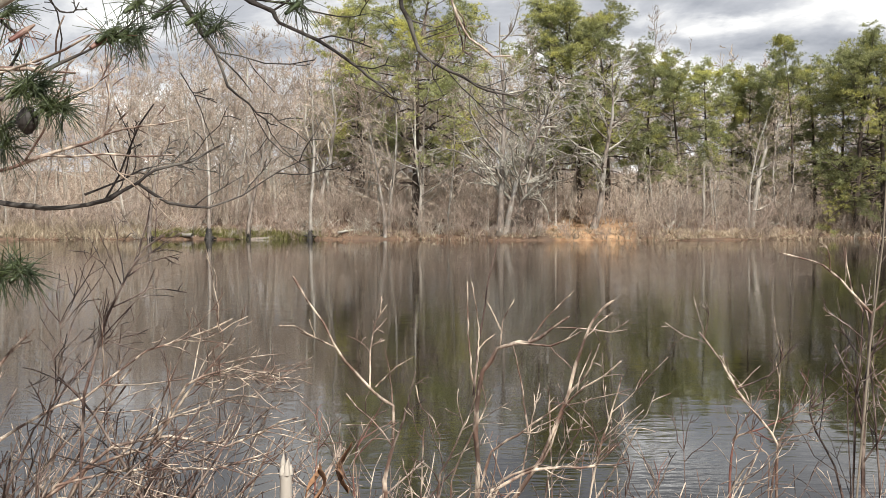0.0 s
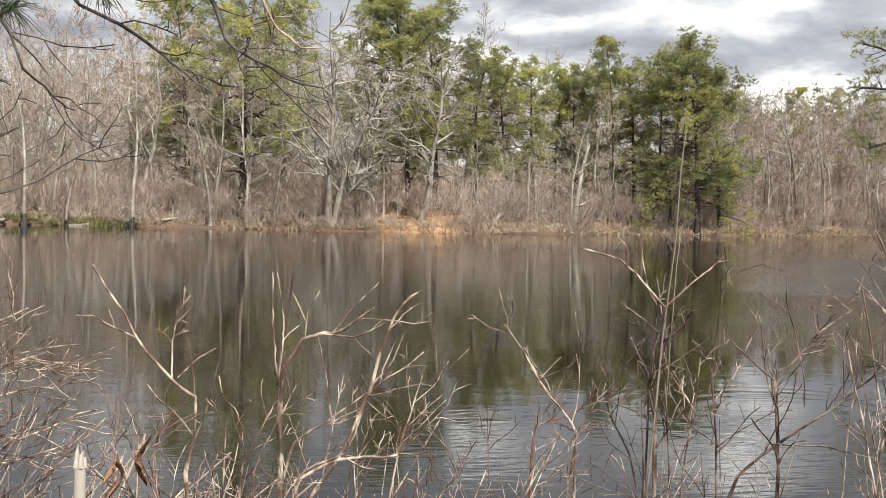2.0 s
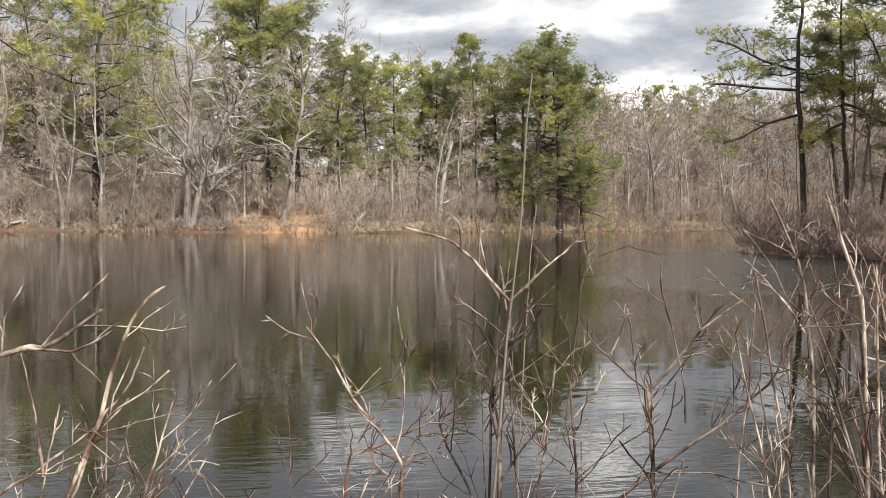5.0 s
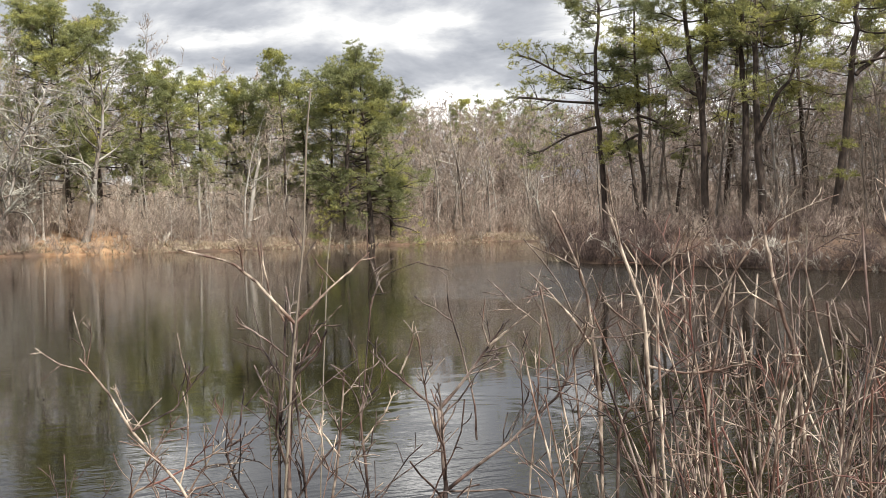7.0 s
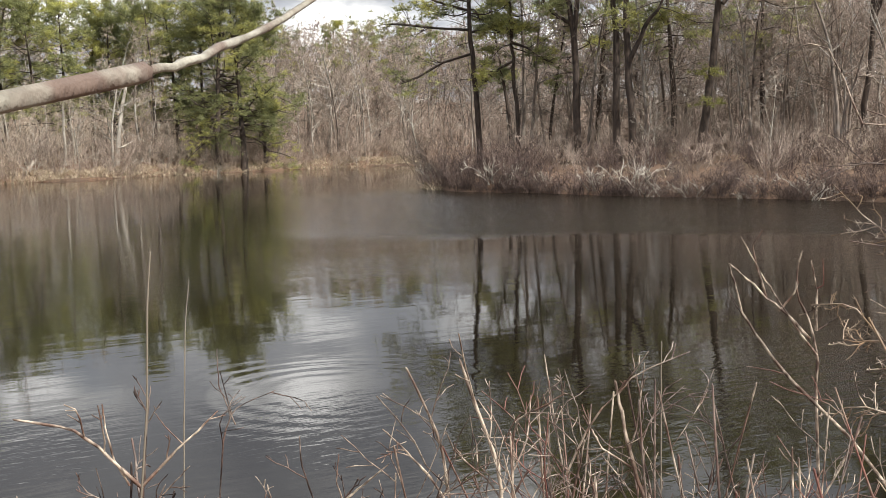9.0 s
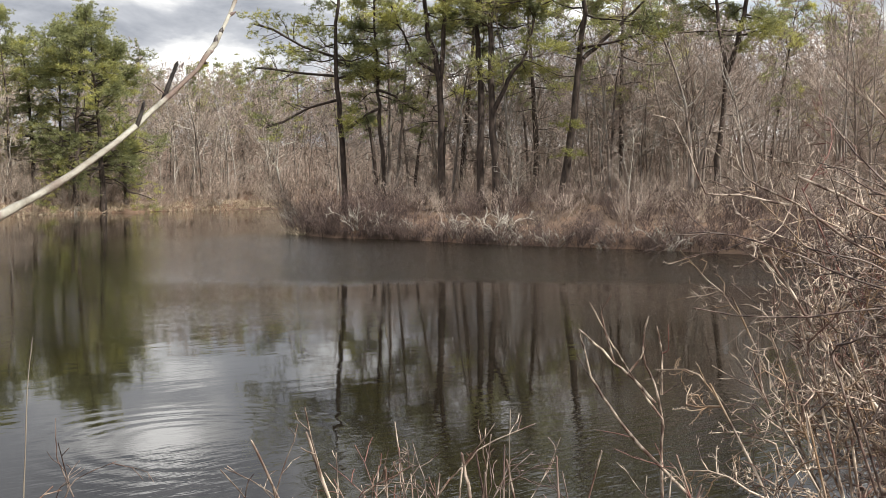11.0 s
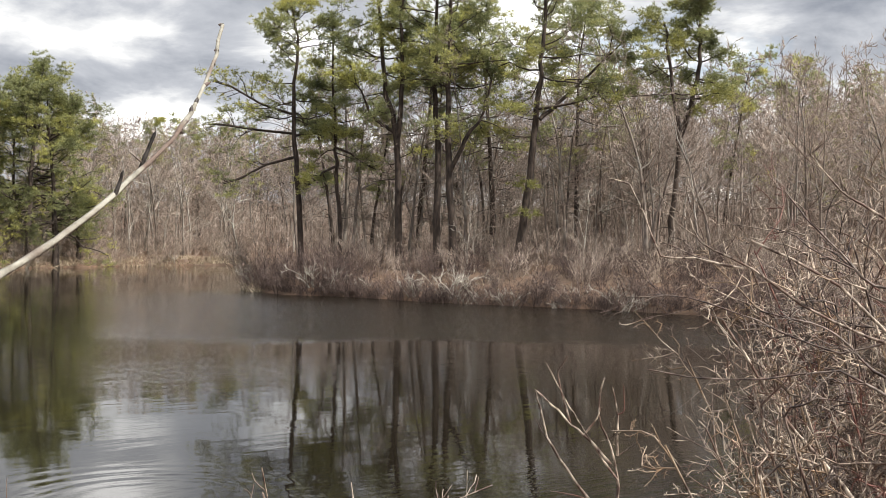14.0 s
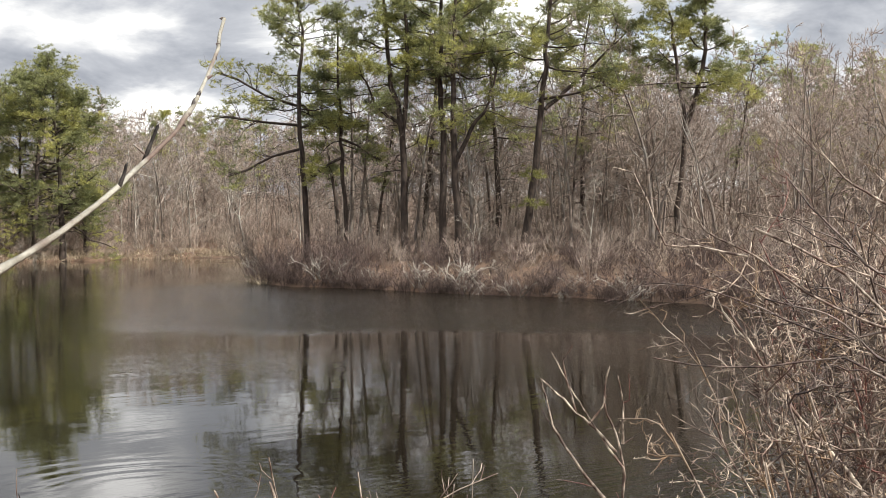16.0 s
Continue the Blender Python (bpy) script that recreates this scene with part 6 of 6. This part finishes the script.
# thin reeds at the brink
stick(reed_stalk, M_REED, [(1.614, 4.544, 0.711), (1.635, 4.538, 1.325), (1.655, 4.532, 1.757), (1.674, 4.526, 1.928)], 0.0035, 0.0020, 0)
stick(reed_stalk, M_REED, [(2.211, 2.794, 1.235), (2.211, 2.794, 1.665), (2.213, 2.793, 1.913)], 0.0030, 0.0016, 0)
stick(reed_stalk, M_STEM, [(1.282, 3.182, 1.439), (1.310, 3.173, 1.738), (1.339, 3.163, 1.810), (1.418, 3.135, 1.843)], 0.0030, 0.0010, 2)
stick(reed_stalk, M_STEM, [(1.336, 3.164, 1.773), (1.306, 3.174, 1.862), (1.305, 3.174, 1.942)], 0.0025, 0.0010, 0)


def buds(parent, points, n, size, seed):
    """Small pointed buds along a shoot."""
    r2 = np.random.default_rng(seed)
    P = bend(points, 24)[None]
    R = np.full((1, P.shape[1]), 0.001)
    Q, QR = sprout(r2, P, R, n, 0.1, 1.0, 45, -size, 3, up=0.1, wander=0.05, thick=1.3, tip=0.2, shape=0, even=True)
    QR[:, 1] *= 1.5
    for q, qr in zip(Q, QR):
        g = Geo()
        g.tubes(q[None], qr[None], 6)
        part("bud", mesh_of("bud", *g.arrays(), M_STEM), parent, "small dark bud")


buds(leaning_sapling, [(0.759, 1.297, 2.487), (0.784, 1.322, 2.503), (0.808, 1.348, 2.521), (0.830, 1.374, 2.542), (0.851, 1.400, 2.564), (0.870, 1.428, 2.589)], 10, 0.0042, 5)

# foot of the leaning sapling, beside the lookout
stick(leaning_sapling, M_BUD, [(-0.70, 0.30, gz(-0.7, 0.3) - 0.05), (-0.66, 0.34, 1.2), (-0.45, 0.42, 1.85), (-0.08, 0.62, 2.20), (0.451, 0.959, 2.384), (0.593, 1.123, 2.418)], 0.007, 0.0040, 0)

# the crowded lower shoots of the bank's shrubs
MIX = [M_PALE, M_PALE, M_PALE, M_STEM, M_STEM, M_STEM, M_RED]
bunch(bank_shrub, 0.12, 2.65, 1.50, 24, 0.42, (0.05, 0.0), 1, [M_PALE, M_PALE, M_STEM], 0.0035, 3)
bunch(bank_shrub, 0.30, 2.70, 1.42, 22, 0.40, (0.10, 0.0), 2, [M_PALE, M_PALE, M_RED], 0.0035, 3)
bunch(bank_shrub, -0.15, 2.65, 1.38, 15, 0.35, (-0.05, 0.0), 3, [M_PALE, M_STEM, M_RED], 0.003, 2)
bunch(spiny_shrub, 0.75, 2.75, 1.52, 12, 0.40, (0.0, 0.05), 4, [M_PALE, M_STEM, M_STEM], 0.0025, 3)
bunch(dark_shrub, 1.35, 2.75, 1.52, 12, 0.40, (0.0, 0.05), 5, [M_PALE, M_STEM, M_STEM], 0.0025, 3)
for i in range(14):
    a, d = 34.0 + 1.15 * i, 2.85 + 0.3 * ((i * 7) % 3)
    x, y = polar(a, d)
    bunch(thicket, x, y, 1.80 + 0.10 * math.sin(i * 1.3) - (0.08 if i > 8 else 0), 19, 0.36, (0.02, 0.0), 20 + i, MIX if i < 8 else MIX + [M_RED, M_RED], 0.0046, 4)
for i in range(10):
    a, d = -28 + 1.9 * i, 2.75 + 0.25 * (i % 3)
    x, y = polar(a, d)
    bunch(tangled_shrub, x, y, 1.66 - 0.045 * i, 26, 0.55, (0.32, -0.05), 40 + i, [M_PALE, M_PALE, M_STEM, M_STEM, M_TWIG_BROWN], 0.0052, 7)


def dense_bush(parent, x, y, top, stems, spread, lean, seed):
    """A rounded bush of arching, much divided twigs."""
    r2 = np.random.default_rng(seed)
    z = gz(x, y) - 0.05
    for i in range(stems):
        th = r2.uniform(0, 6.283)
        l = r2.uniform(0.05, spread)
        h = (top - z) * r2.uniform(0.72, 1.02)
        T, TR = stem(r2, (x + 0.2 * math.cos(th), y + 0.2 * math.sin(th), z), h, 0.0085, 8, (l * math.cos(th) + lean[0], l * math.sin(th) + lean[1]), 0.045, 0.35)
        g = Geo()
        g.tubes(T, TR, 5)
        B, BR = sprout(r2, T, TR, 13, 0.25, 1, 60, 0.17, 6, up=0.1, bend=0.02, wander=0.32, thick=0.6, tip=0.5, shape=0.2, rmin=0.0031)
        g.tubes(B, BR, 4)
        C, CR = sprout(r2, B, BR, 11, 0.10, 1, 62, 0.42, 4, up=0.08, bend=0.03, wander=0.42, thick=0.65, tip=0.7, shape=0.4, rmin=0.0019)
        g.tubes(C, CR, 3)
        D, DR = sprout(r2, C, CR, 5, 0.15, 1, 62, 0.28, 2, up=0.1, wander=0.2, thick=0.9, tip=0.9, shape=0.3, rmin=0.0015)
        g.spikes(D, DR)
        tagged(part("stem", mesh_of("stem", *g.arrays(), (M_BUSH, M_PALE, M_STEM, M_BUSH, M_BUSH, M_PALE, M_RED, M_STEM)[i % 8]), parent), kind="stuff")


# feet of the bush: compass degrees and metres from the lookout's end, and top
for i, (a, d, top, n) in enumerate([(64, 3.5, 2.2, 16), (64.5, 4.1, 2.42, 18), (67, 3.4, 2.38, 16), (67, 4.3, 2.58, 17), (70, 3.9, 2.68, 14), (65, 4.9, 2.55, 16)]):
    dense_bush(budding_bush, 0.5 + d * math.sin(radians(a)), 0.72 + d * math.cos(radians(a)), top, n, 0.15, (-0.15, 0.20), 60 + i)

# a broken stake and a curled dry leaf among the stems
stake = thing("broken_stake", "pale splintered broken stake standing on the bank", "stake")
SX, SY = -0.308, 2.279
g = Geo()
PS = np.array([[(SX, SY, gz(SX, SY) - 0.1), (SX, SY, 1.2), (SX + 0.004, SY, 1.488)]])
g.tubes(PS, np.array([[0.0155, 0.0135, 0.0115]]), 8)
for i in range(5):
    q = PS[0, -1] + np.array([0.008 * math.cos(i * 1.26), 0.008 * math.sin(i * 1.26), -0.005])
    g.tubes(np.array([[q, q + np.array([0, 0, 0.012 + 0.006 * (i % 3)]), q + np.array([0.002, 0, 0.02 + 0.01 * (i % 3)])]]), np.array([[0.0065, 0.005, 0.0008]]), 5)
part("shaft", mesh_of("shaft", *g.arrays(), M_DEAD_WOOD), stake)
leaf = thing("dry_leaf_cluster", "curled dry brown leaves caught on the stems", "leaf")
r2 = np.random.default_rng(8)
for i in range(4):
    u = np.linspace(0, 1, 7)
    c = np.array([-0.229, 2.489, 1.441]) + r2.normal(size=3) * 0.02
    th = r2.uniform(0, 6.28)
    side = np.array([math.cos(th), math.sin(th), 0.2])
    rows = []
    for k in u:
        w = 0.010 * math.sin(math.pi * min(0.98, k + 0.04))
        p = c + np.array([0.015 * math.sin(4 * k + i), 0.01 * math.cos(3 * k), 0.03 - 0.07 * k])
        rows += [p - side * w + np.array([0, 0, 0.012]), p, p + side * w + np.array([0.004, 0, 0.012])]
    f = [t for k in range(6) for q in range(2) for t in ((3 * k + q, 3 * k + q + 1, 3 * k + q + 4), (3 * k + q, 3 * k + q + 4, 3 * k + q + 3))]
    part("leaf", mesh_of("leaf", np.array(rows), f, M_LEAF), leaf)
